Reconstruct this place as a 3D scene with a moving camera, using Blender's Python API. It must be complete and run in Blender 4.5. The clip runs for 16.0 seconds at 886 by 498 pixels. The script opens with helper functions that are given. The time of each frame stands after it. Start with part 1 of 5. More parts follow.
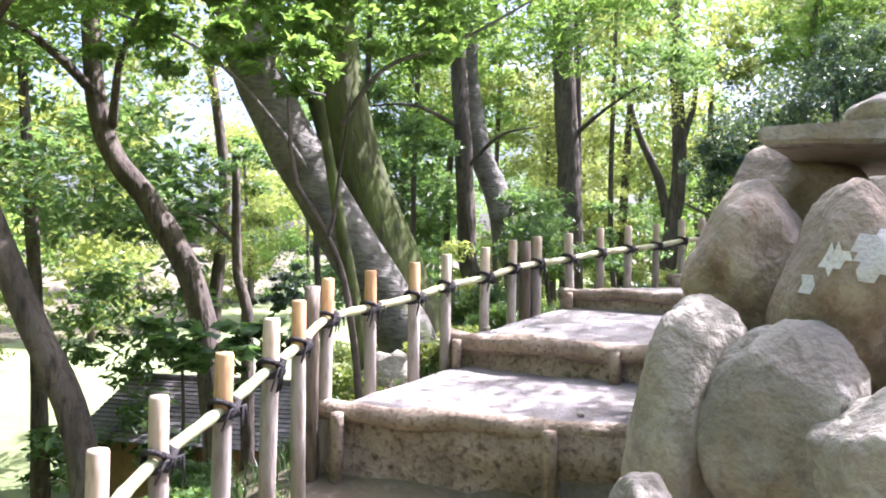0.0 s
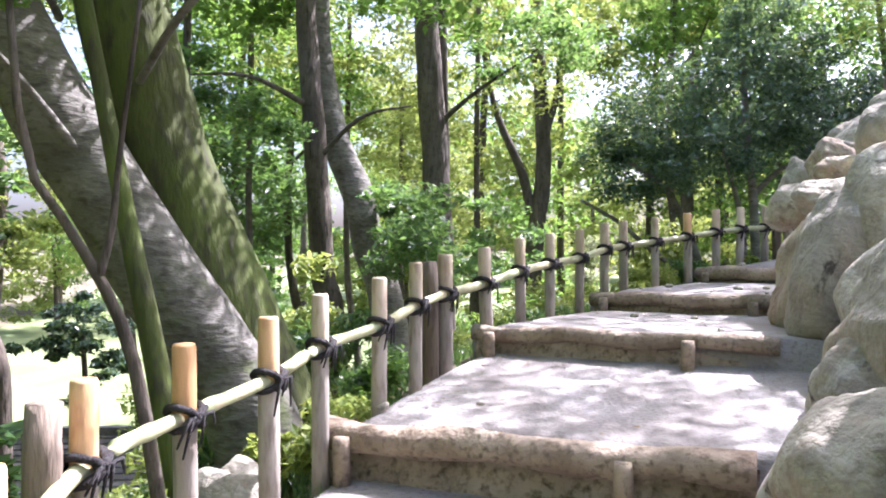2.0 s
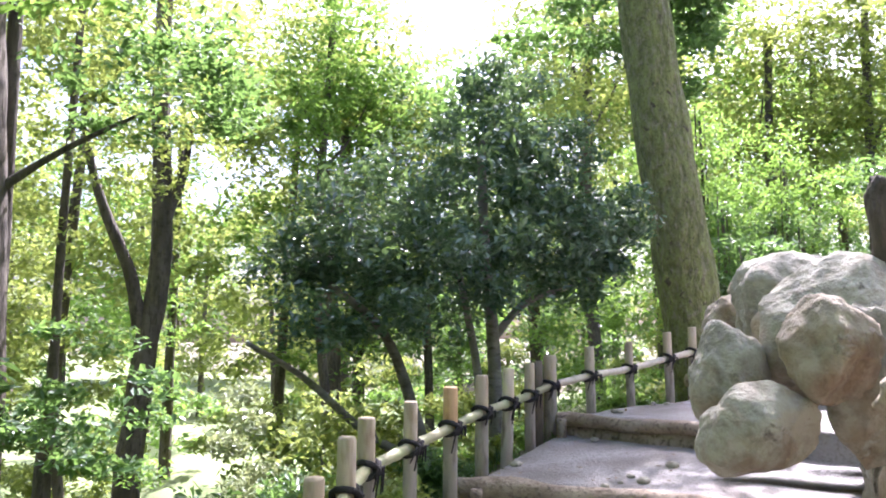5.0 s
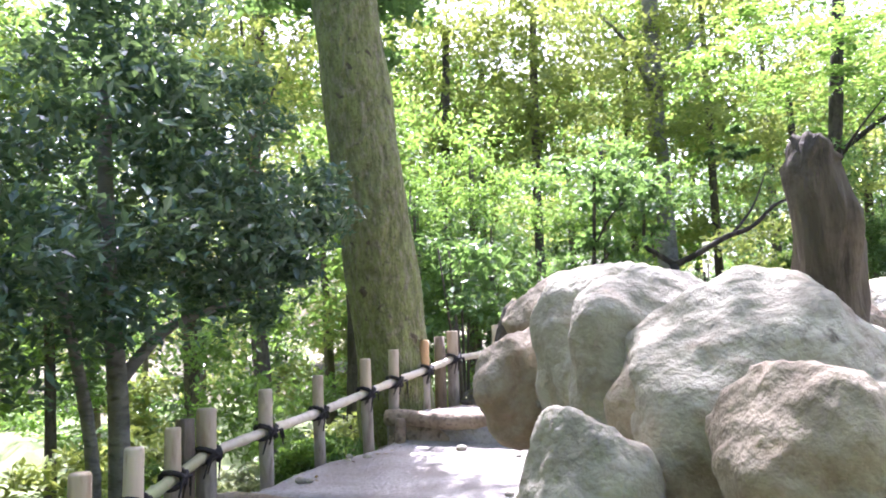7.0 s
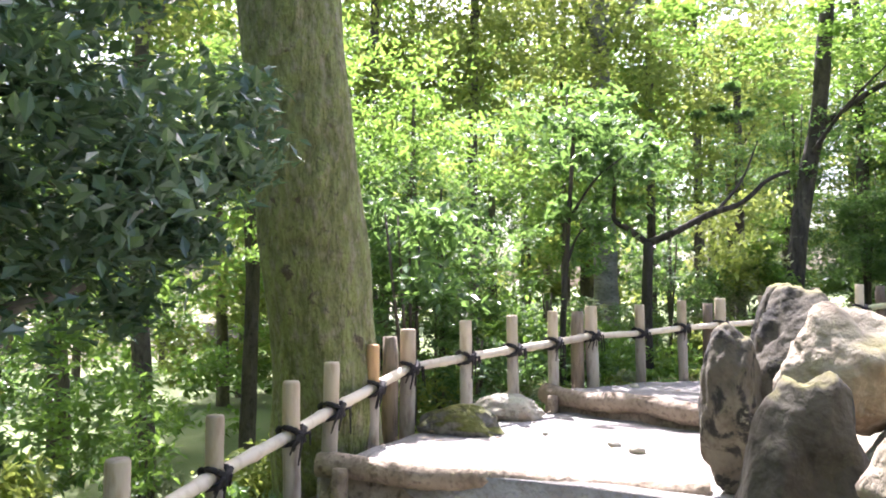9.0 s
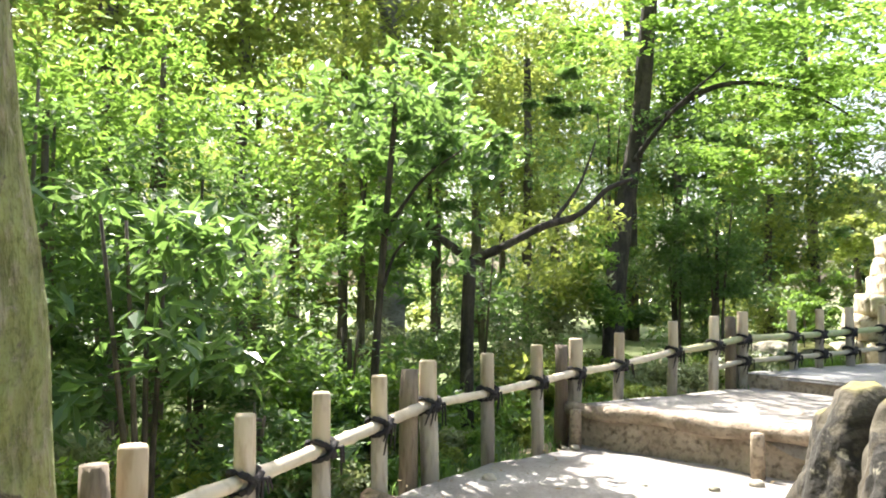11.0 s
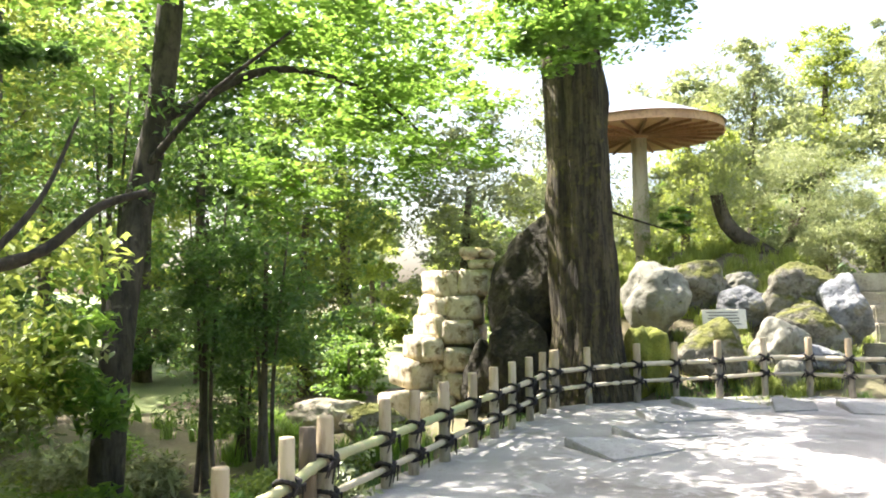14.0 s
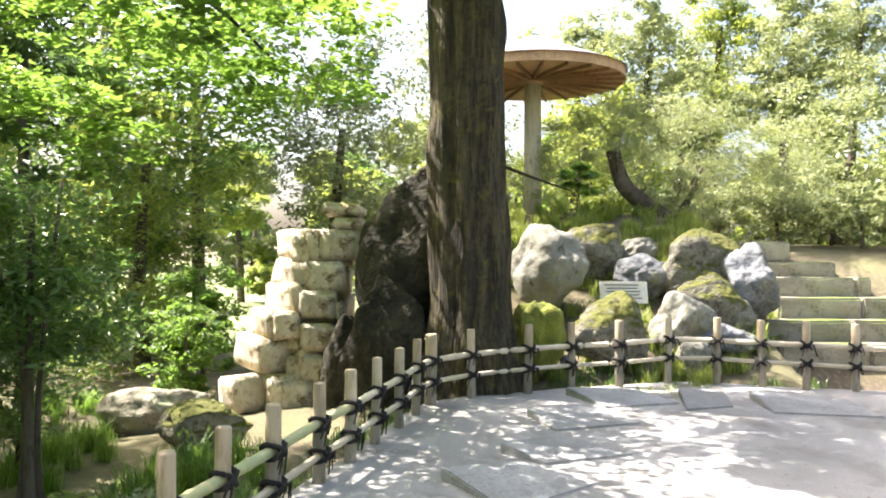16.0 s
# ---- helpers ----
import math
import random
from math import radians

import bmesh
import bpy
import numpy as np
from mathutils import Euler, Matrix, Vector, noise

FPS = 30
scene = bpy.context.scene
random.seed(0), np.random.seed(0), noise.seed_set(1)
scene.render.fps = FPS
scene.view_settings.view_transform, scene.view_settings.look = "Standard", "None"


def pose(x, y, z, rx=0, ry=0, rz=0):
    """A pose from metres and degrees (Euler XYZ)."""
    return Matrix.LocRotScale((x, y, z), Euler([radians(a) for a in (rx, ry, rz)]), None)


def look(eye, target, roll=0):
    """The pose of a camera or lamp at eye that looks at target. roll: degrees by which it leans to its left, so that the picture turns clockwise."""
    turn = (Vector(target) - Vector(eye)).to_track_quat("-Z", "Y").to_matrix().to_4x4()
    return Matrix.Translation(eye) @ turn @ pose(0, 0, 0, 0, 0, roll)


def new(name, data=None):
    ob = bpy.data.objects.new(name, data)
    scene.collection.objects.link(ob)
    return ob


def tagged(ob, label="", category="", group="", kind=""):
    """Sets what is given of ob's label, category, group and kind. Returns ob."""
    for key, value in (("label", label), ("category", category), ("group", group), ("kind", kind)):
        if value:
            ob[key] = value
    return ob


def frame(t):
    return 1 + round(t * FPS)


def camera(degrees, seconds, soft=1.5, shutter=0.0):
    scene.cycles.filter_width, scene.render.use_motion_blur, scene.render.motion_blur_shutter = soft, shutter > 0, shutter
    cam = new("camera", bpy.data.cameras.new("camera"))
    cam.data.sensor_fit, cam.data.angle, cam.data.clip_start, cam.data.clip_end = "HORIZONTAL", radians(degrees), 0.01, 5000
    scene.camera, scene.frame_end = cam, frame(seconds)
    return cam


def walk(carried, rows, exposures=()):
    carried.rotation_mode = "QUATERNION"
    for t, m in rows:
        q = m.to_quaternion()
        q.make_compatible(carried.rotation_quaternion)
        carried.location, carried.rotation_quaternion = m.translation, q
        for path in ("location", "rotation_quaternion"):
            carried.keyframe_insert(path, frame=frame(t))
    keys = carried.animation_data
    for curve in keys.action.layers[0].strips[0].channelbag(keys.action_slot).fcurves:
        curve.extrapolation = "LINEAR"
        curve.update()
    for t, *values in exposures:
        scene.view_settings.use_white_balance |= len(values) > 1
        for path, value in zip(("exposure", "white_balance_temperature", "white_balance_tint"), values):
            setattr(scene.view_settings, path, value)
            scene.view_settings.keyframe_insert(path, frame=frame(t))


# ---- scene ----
# camera and walk: seconds, place, heading, pitch, roll
PATH = [
    (0.0, 0.000, 0.000, 1.350, 0.00, 0.82, 0.83),
    (0.5, -0.060, 0.670, 1.330, -3.55, 1.17, 0.92),
    (1.0, -0.076, 1.311, 1.514, -6.41, 1.28, -0.26),
    (1.5, -0.096, 1.962, 1.536, -8.33, 0.98, -0.48),
    (2.0, -0.183, 2.600, 1.588, -12.11, 0.51, -0.37),
    (2.5, -0.230, 3.228, 1.780, -16.37, 1.53, 0.58),
    (3.0, -0.098, 3.809, 1.783, -18.76, 3.81, 0.91),
    (3.5, 0.076, 4.447, 1.842, -23.85, 5.54, 1.34),
    (6.0, 1.820, 7.875, 2.600, -55.32, 5.00, -1.50),
    (6.5, 2.258, 8.067, 2.631, -62.81, 4.43, -1.96),
    (7.0, 2.597, 8.225, 2.622, -65.65, 6.56, -1.80),
    (7.5, 3.058, 8.570, 2.809, -66.98, 7.24, -0.64),
    (8.0, 3.450, 8.838, 2.792, -67.06, 5.83, -0.29),
    (8.2, 3.623, 8.957, 2.823, -67.70, 5.49, -0.38),
    (10.3, 5.733, 10.046, 3.095, -84.85, 2.29, 0.75),
    (10.5, 5.930, 10.065, 3.205, -86.33, 2.60, 0.40),
    (11.0, 6.665, 10.204, 3.226, -90.62, 3.58, 0.41),
    (11.5, 7.483, 10.250, 3.449, -96.68, 4.97, 0.15),
    (12.0, 8.088, 10.226, 3.472, -103.94, 5.16, -0.76),
    (12.5, 8.613, 9.997, 3.431, -108.48, 4.88, -0.92),
    (13.0, 9.061, 9.794, 3.422, -113.92, 4.45, -1.16),
    (13.5, 9.684, 9.632, 3.661, -119.88, 4.35, -1.13),
    (14.0, 9.948, 9.359, 3.762, -125.46, 4.34, -0.88),
    (14.5, 10.236, 9.059, 3.769, -128.74, 3.79, 0.16),
    (15.0, 10.589, 8.873, 3.818, -130.95, 2.29, 0.56),
    (15.5, 10.922, 8.602, 3.980, -132.55, 1.39, 0.57),
    (16.0, 11.323, 8.038, 4.024, -134.15, 0.42, 0.21),
]


def eye_pose(x, y, z, yaw, pitch, roll):
    a, b = radians(yaw), radians(pitch)
    ahead = Vector((-math.sin(a) * math.cos(b), math.cos(a) * math.cos(b), math.sin(b)))
    return look((x, y, z), Vector((x, y, z)) + 2 * ahead, roll)


cam = camera(59.5, 16.0, soft=1.9)
walk(cam, [(r[0], eye_pose(*r[1:])) for r in PATH], exposures=[(0.0, 2.16, 5550, 32), (2.0, 2.1, 5550, 30), (3.5, 2.08, 5650, 29), (6.0, 2.29, 5500, 31), (8.2, 2.34, 5600, 29), (10.5, 2.1, 6350, 14), (12.0, 2.22, 6400, 10), (14.0, 2.23, 6600, 12), (16.0, 2.2, 6650, 14)])

# world, sun
SUN_AZ, SUN_EL = radians(68), radians(56)      # from north (+y) towards east (+x)
world = bpy.data.worlds.new("sky")
scene.world = world
world.use_nodes = True
wn = world.node_tree.nodes
sky = wn.new("ShaderNodeTexSky")
sky.sky_type = "NISHITA"
sky.sun_disc = False
sky.sun_elevation, sky.sun_rotation = SUN_EL, SUN_AZ
sky.air_density, sky.dust_density = 1.0, 6.0
wn["Background"].inputs["Strength"].default_value = 0.12
world.node_tree.links.new(sky.outputs[0], wn["Background"].inputs["Color"])
sun = new("sun", bpy.data.lights.new("sun", "SUN"))
sun.data.energy, sun.data.angle, sun.data.color = 4.8, radians(0.6), (1.0, 0.95, 0.86)
sun_from = Vector((math.sin(SUN_AZ) * math.cos(SUN_EL), math.cos(SUN_AZ) * math.cos(SUN_EL), math.sin(SUN_EL)))
sun.matrix_world = look(sun_from * 60, (0, 0, 0))


# ---- materials ----
def material(name, c1, c2, scale=6.0, rough=0.8, bump=0.3, fine=40.0, c3=None, spread=(0.35, 0.65), stretch=(1, 1, 1), metal=0.0, moss=0.0, c_moss=(0.12, 0.16, 0.03), pits=0.0, patch=None, depth=0.06):
    """Two colours mixed by a broad noise, a third by a fine one, and relief from both."""
    m = bpy.data.materials.new(name)
    m.use_nodes = True
    n, l = m.node_tree.nodes, m.node_tree.links
    bsdf = n["Principled BSDF"]
    co = n.new("ShaderNodeTexCoord")
    mp = n.new("ShaderNodeMapping")
    mp.inputs["Scale"].default_value = stretch
    l.new(co.outputs["Object"], mp.inputs["Vector"])
    big, small = n.new("ShaderNodeTexNoise"), n.new("ShaderNodeTexNoise")
    big.inputs["Scale"].default_value, big.inputs["Detail"].default_value = scale, 6
    small.inputs["Scale"].default_value, small.inputs["Detail"].default_value = fine, 9
    for t in (big, small):
        l.new(mp.outputs[0], t.inputs["Vector"])
    ramp = n.new("ShaderNodeValToRGB")
    ramp.color_ramp.elements[0].position, ramp.color_ramp.elements[1].position = spread
    ramp.color_ramp.elements[0].color, ramp.color_ramp.elements[1].color = (*c1, 1), (*c2, 1)
    l.new(big.outputs["Fac"], ramp.inputs["Fac"])
    mix = n.new("ShaderNodeMix")
    mix.data_type = "RGBA"
    f2 = n.new("ShaderNodeValToRGB")
    f2.color_ramp.elements[0].position, f2.color_ramp.elements[1].position = 0.5, 0.72
    l.new(small.outputs["Fac"], f2.inputs["Fac"])
    l.new(f2.outputs["Color"], mix.inputs["Factor"])
    l.new(ramp.outputs["Color"], mix.inputs["A"])
    mix.inputs["B"].default_value = (*(c3 or tuple(0.6 * v for v in c1)), 1)
    col = mix.outputs["Result"]
    info = n.new("ShaderNodeObjectInfo")
    hsv = n.new("ShaderNodeHueSaturation")
    mr = n.new("ShaderNodeMapRange")
    mr.inputs["To Min"].default_value, mr.inputs["To Max"].default_value = 0.82, 1.15
    l.new(info.outputs["Random"], mr.inputs["Value"])
    l.new(mr.outputs[0], hsv.inputs["Value"])
    l.new(col, hsv.inputs["Color"])
    col = hsv.outputs["Color"]
    if moss > 0:
        geo = n.new("ShaderNodeNewGeometry")
        sep = n.new("ShaderNodeSeparateXYZ")
        l.new(geo.outputs["Normal"], sep.inputs[0])
        mn = n.new("ShaderNodeTexNoise")
        mn.inputs["Scale"].default_value, mn.inputs["Detail"].default_value = scale * 0.8, 4
        l.new(co.outputs["Object"], mn.inputs["Vector"])
        ad = n.new("ShaderNodeMath")
        ad.operation = "MULTIPLY_ADD"
        l.new(sep.outputs["Z"], ad.inputs[0])
        ad.inputs[1].default_value = 0.35
        l.new(mn.outputs["Fac"], ad.inputs[2])
        r3 = n.new("ShaderNodeValToRGB")
        r3.color_ramp.elements[0].position, r3.color_ramp.elements[1].position = 0.85 - 0.45 * moss, 0.98 - 0.45 * moss
        l.new(ad.outputs[0], r3.inputs["Fac"])
        m2 = n.new("ShaderNodeMix")
        m2.data_type = "RGBA"
        l.new(r3.outputs["Color"], m2.inputs["Factor"])
        l.new(col, m2.inputs["A"])
        m2.inputs["B"].default_value = (*c_moss, 1)
        col = m2.outputs["Result"]
    for tint, lo, hi, size in patch or ():
        pn = n.new("ShaderNodeTexNoise")
        pn.inputs["Scale"].default_value, pn.inputs["Detail"].default_value, pn.inputs["Distortion"].default_value = size, 8, 0.6
        pn.inputs["Roughness"].default_value = 0.65
        l.new(co.outputs["Object"], pn.inputs["Vector"])
        pr = n.new("ShaderNodeValToRGB")
        pr.color_ramp.elements[0].position, pr.color_ramp.elements[1].position = lo, hi
        l.new(pn.outputs["Fac"], pr.inputs["Fac"])
        pm = n.new("ShaderNodeMix")
        pm.data_type = "RGBA"
        l.new(pr.outputs["Color"], pm.inputs["Factor"])
        l.new(col, pm.inputs["A"])
        pm.inputs["B"].default_value = (*tint, 1)
        col = pm.outputs["Result"]
    l.new(col, bsdf.inputs["Base Color"])
    bsdf.inputs["Roughness"].default_value, bsdf.inputs["Metallic"].default_value = rough, metal
    if pits:
        vo = n.new("ShaderNodeTexNoise")
        vo.inputs["Scale"].default_value, vo.inputs["Detail"].default_value, vo.inputs["Roughness"].default_value = scale * 3.4, 10, 0.75
        l.new(co.outputs["Object"], vo.inputs["Vector"])
        rp = n.new("ShaderNodeValToRGB")
        rp.color_ramp.elements[0].position, rp.color_ramp.elements[1].position = 0.36, 0.50
        rp.color_ramp.elements[0].color, rp.color_ramp.elements[1].color = (0.30, 0.27, 0.24, 1), (1, 1, 1, 1)
        l.new(vo.outputs["Fac"], rp.inputs["Fac"])
        mu = n.new("ShaderNodeMix")
        mu.data_type, mu.blend_type = "RGBA", "MULTIPLY"
        mu.inputs["Factor"].default_value = pits
        l.new(col, mu.inputs["A"])
        l.new(rp.outputs["Color"], mu.inputs["B"])
        l.new(mu.outputs["Result"], bsdf.inputs["Base Color"])
    if bump:
        add = n.new("ShaderNodeMath")
        add.operation = "MULTIPLY_ADD"
        l.new(small.outputs["Fac"], add.inputs[0])
        add.inputs[1].default_value = 0.4
        l.new(big.outputs["Fac"], add.inputs[2])
        b = n.new("ShaderNodeBump")
        b.inputs["Strength"].default_value, b.inputs["Distance"].default_value = bump, depth
        l.new(add.outputs[0], b.inputs["Height"])
        l.new(b.outputs[0], bsdf.inputs["Normal"])
    return m


def leaf_material(name, dark, light, through_light, gloss=0.4, share=0.45):
    """A leaf: colour by the single leaf, light that passes through it, a slight gloss."""
    m = bpy.data.materials.new(name)
    m.use_nodes = True
    n, l = m.node_tree.nodes, m.node_tree.links
    bsdf, out = n["Principled BSDF"], n["Material Output"]
    geo = n.new("ShaderNodeNewGeometry")
    ramp = n.new("ShaderNodeValToRGB")
    ramp.color_ramp.elements[0].color, ramp.color_ramp.elements[1].color = (*dark, 1), (*light, 1)
    l.new(geo.outputs["Random Per Island"], ramp.inputs["Fac"])
    l.new(ramp.outputs["Color"], bsdf.inputs["Base Color"])
    bsdf.inputs["Roughness"].default_value = gloss
    tr = n.new("ShaderNodeBsdfTranslucent")
    ramp2 = n.new("ShaderNodeValToRGB")
    ramp2.color_ramp.elements[0].color = (*(0.65 * v for v in through_light), 1)
    ramp2.color_ramp.elements[1].color = (*through_light, 1)
    l.new(geo.outputs["Random Per Island"], ramp2.inputs["Fac"])
    l.new(ramp2.outputs["Color"], tr.inputs["Color"])
    mx = n.new("ShaderNodeMixShader")
    mx.inputs["Fac"].default_value = share
    l.new(bsdf.outputs[0], mx.inputs[1])
    l.new(tr.outputs[0], mx.inputs[2])
    l.new(mx.outputs[0], out.inputs["Surface"])
    return m


M_GROUND = material("forest_floor", (0.085, 0.065, 0.045), (0.13, 0.125, 0.06), 0.7, 0.95, 0.6, 14.0, (0.17, 0.14, 0.09))
M_LAWN = material("lawn", (0.12, 0.17, 0.05), (0.20, 0.24, 0.09), 0.4, 0.9, 0.4, 30.0, (0.24, 0.25, 0.14))
M_PATH = material("packed_earth", (0.20, 0.18, 0.16), (0.345, 0.325, 0.305), 2.2, 0.95, 0.7, 38.0, (0.20, 0.175, 0.15))
M_TERRACE = material("gravelled_earth", (0.25, 0.24, 0.235), (0.33, 0.32, 0.315), 1.2, 0.95, 0.7, 90.0, (0.18, 0.17, 0.16), depth=0.03, patch=[((0.20, 0.185, 0.175), 0.50, 0.62, 0.9), ((0.38, 0.37, 0.365), 0.56, 0.62, 2.6), ((0.16, 0.14, 0.12), 0.64, 0.66, 14.0)])
M_RISER = material("earth_riser", (0.26, 0.205, 0.15), (0.43, 0.355, 0.275), 3.0, 0.95, 1.0, 22.0, (0.10, 0.075, 0.05), pits=0.5)
M_LOG = material("weathered_log", (0.22, 0.165, 0.11), (0.37, 0.30, 0.22), 5.0, 0.85, 0.6, 30.0, (0.13, 0.095, 0.065))
M_POST = material("peeled_post", (0.43, 0.335, 0.225), (0.54, 0.455, 0.335), 3.0, 0.75, 0.25, 25.0, (0.33, 0.24, 0.15), stretch=(1, 1, 0.25))
M_POST_GREY = material("weathered_post", (0.27, 0.235, 0.195), (0.41, 0.37, 0.31), 3.0, 0.85, 0.4, 25.0, (0.19, 0.155, 0.12), stretch=(1, 1, 0.25))
M_POST_O = material("orange_post", (0.52, 0.30, 0.13), (0.60, 0.40, 0.20), 3.0, 0.7, 0.25, 25.0, (0.40, 0.22, 0.10), stretch=(1, 1, 0.25))
M_STAKE = material("dark_stake", (0.13, 0.10, 0.075), (0.24, 0.19, 0.14), 4.0, 0.9, 0.6, 30.0, (0.08, 0.06, 0.045), stretch=(1, 1, 0.2))
M_BAMBOO = material("bamboo", (0.42, 0.39, 0.22), (0.34, 0.39, 0.20), 1.5, 0.45, 0.1, 20.0, (0.50, 0.43, 0.27))
M_BAMBOO_PALE = material("bamboo_pale", (0.58, 0.50, 0.38), (0.66, 0.58, 0.45), 1.5, 0.5, 0.1, 20.0, (0.50, 0.42, 0.30))
M_TWINE = material("black_twine", (0.018, 0.016, 0.016), (0.035, 0.03, 0.03), 20, 0.9, 0.5, 120.0)
M_ROCK = material("grey_rock", (0.275, 0.25, 0.19), (0.42, 0.395, 0.32), 2.0, 0.9, 1.0, 24.0, (0.30, 0.27, 0.21), moss=0.12, c_moss=(0.40, 0.40, 0.28), pits=0.45, depth=0.06,
                  patch=[((0.31, 0.245, 0.175), 0.52, 0.62, 1.6), ((0.07, 0.058, 0.042), 0.60, 0.68, 4.0), ((0.45, 0.44, 0.39), 0.60, 0.68, 3.2)])
M_ROCK_B = material("warm_rock", (0.285, 0.23, 0.16), (0.43, 0.375, 0.285), 1.8, 0.9, 1.0, 24.0, (0.29, 0.24, 0.175), moss=0.12, c_moss=(0.38, 0.33, 0.16), pits=0.45, depth=0.06,
                    patch=[((0.28, 0.205, 0.135), 0.50, 0.60, 1.8), ((0.07, 0.055, 0.04), 0.60, 0.68, 3.6), ((0.43, 0.41, 0.36), 0.60, 0.68, 3.4)])
M_ROCK_BROWN = material("brown_rock", (0.055, 0.047, 0.032), (0.14, 0.122, 0.085), 2.2, 0.95, 0.9, 18.0, (0.08, 0.065, 0.045), moss=0.25, c_moss=(0.20, 0.18, 0.06), pits=0.6, depth=0.05, patch=[((0.022, 0.02, 0.015), 0.50, 0.56, 5.0), ((0.30, 0.28, 0.21), 0.62, 0.66, 5.0)])
M_ROCK_GREY = material("lichen_rock", (0.16, 0.16, 0.13), (0.265, 0.26, 0.22), 1.8, 0.9, 0.9, 18.0, (0.16, 0.155, 0.125), pits=0.45, depth=0.05, patch=[((0.08, 0.075, 0.055), 0.60, 0.64, 4.0), ((0.20, 0.21, 0.08), 0.60, 0.68, 1.4)])
M_MOSS = material("moss", (0.10, 0.115, 0.02), (0.22, 0.23, 0.035), 3.0, 0.98, 1.0, 40.0, (0.11, 0.13, 0.02), depth=0.04)
M_ROCK_MOSS = material("mossy_rock", (0.13, 0.125, 0.10), (0.27, 0.26, 0.22), 2.0, 0.95, 1.0, 16.0, (0.08, 0.07, 0.05), moss=0.62, c_moss=(0.095, 0.10, 0.018), pits=0.85, depth=0.1)
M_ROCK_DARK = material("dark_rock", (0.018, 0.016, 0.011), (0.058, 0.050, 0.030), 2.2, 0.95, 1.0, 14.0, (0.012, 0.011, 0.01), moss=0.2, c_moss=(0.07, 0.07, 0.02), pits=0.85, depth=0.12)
M_ROCK_BLUE = material("bluish_rock", (0.125, 0.135, 0.15), (0.215, 0.225, 0.24), 2.0, 0.85, 0.9, 14.0, (0.10, 0.105, 0.11), pits=0.85, depth=0.1, patch=[((0.07, 0.07, 0.07), 0.62, 0.68, 5.0), ((0.20, 0.19, 0.14), 0.56, 0.62, 2.2)])
M_BLOCK = material("wall_block", (0.44, 0.37, 0.27), (0.66, 0.60, 0.50), 2.0, 0.9, 0.7, 14.0, (0.36, 0.29, 0.19), moss=0.15, c_moss=(0.30, 0.25, 0.08), pits=0.4, depth=0.04, patch=[((0.16, 0.12, 0.065), 0.55, 0.62, 2.6)])
M_BARK = material("bark", (0.075, 0.060, 0.045), (0.17, 0.14, 0.11), 3.0, 0.95, 1.0, 12.0, (0.04, 0.032, 0.025), stretch=(1.5, 1.5, 0.35), pits=0.6)
M_BARK_DARK = material("dark_bark", (0.030, 0.025, 0.019), (0.085, 0.070, 0.055), 4.0, 0.95, 1.0, 14.0, (0.016, 0.013, 0.010), stretch=(1.5, 1.5, 0.4), pits=0.6, patch=[((0.16, 0.14, 0.11), 0.64, 0.70, 5.0)])
M_BARK_GREY = material("grey_bark", (0.145, 0.135, 0.11), (0.245, 0.23, 0.195), 3.0, 0.9, 0.9, 16.0, (0.09, 0.082, 0.065), stretch=(0.7, 0.7, 1.6), pits=0.35, patch=[((0.09, 0.11, 0.04), 0.58, 0.68, 1.6)])
M_BARK_MOSS = material("mossy_bark", (0.125, 0.13, 0.048), (0.215, 0.24, 0.08), 9.0, 0.95, 1.0, 16.0, (0.25, 0.225, 0.145), stretch=(1.3, 1.3, 0.6), pits=0.6, depth=0.1, patch=[((0.25, 0.235, 0.145), 0.60, 0.66, 14.0), ((0.09, 0.075, 0.045), 0.60, 0.66, 9.0)])
M_BARK_OLD = material("old_bark", (0.026, 0.021, 0.015), (0.105, 0.085, 0.048), 3.5, 0.95, 1.0, 9.0, (0.014, 0.011, 0.008), stretch=(3, 3, 0.35), pits=0.85, depth=0.12, patch=[((0.12, 0.11, 0.025), 0.56, 0.70, 6.0)])
M_BARK_GREEN = material("green_bark", (0.07, 0.08, 0.025), (0.11, 0.14, 0.03), 2.2, 0.95, 1.0, 10.0, (0.05, 0.045, 0.03), stretch=(1.5, 1.5, 0.5))
M_LEAF_MAPLE = leaf_material("maple_leaf", (0.05, 0.12, 0.025), (0.13, 0.23, 0.05), (0.33, 0.53, 0.085), 0.5, 0.5)
M_LEAF_MID = leaf_material("broad_leaf", (0.035, 0.085, 0.03), (0.10, 0.175, 0.065), (0.27, 0.45, 0.10), 0.33, 0.42)
M_LEAF_DARK = leaf_material("camellia_leaf", (0.034, 0.085, 0.065), (0.15, 0.215, 0.175), (0.25, 0.38, 0.10), 0.2, 0.28)
# paler leaves: the glare of strong sun is put into their colour
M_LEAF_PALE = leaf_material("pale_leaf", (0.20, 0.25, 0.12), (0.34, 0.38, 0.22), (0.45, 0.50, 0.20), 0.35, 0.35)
# lighter, yellower leaves with sunlight mixed into the tone
M_LEAF_YEL = leaf_material("sun_tinted_leaf", (0.125, 0.19, 0.04), (0.27, 0.335, 0.075), (0.52, 0.60, 0.13), 0.5, 0.45)
M_ROOF_TILE = material("roof_tile", (0.11, 0.10, 0.10), (0.20, 0.18, 0.18), 3.0, 0.7, 0.4, 20.0, (0.07, 0.065, 0.06))
M_CEDAR = material("cedar_board", (0.40, 0.23, 0.13), (0.52, 0.32, 0.18), 3.0, 0.7, 0.3, 20.0, (0.33, 0.19, 0.10))
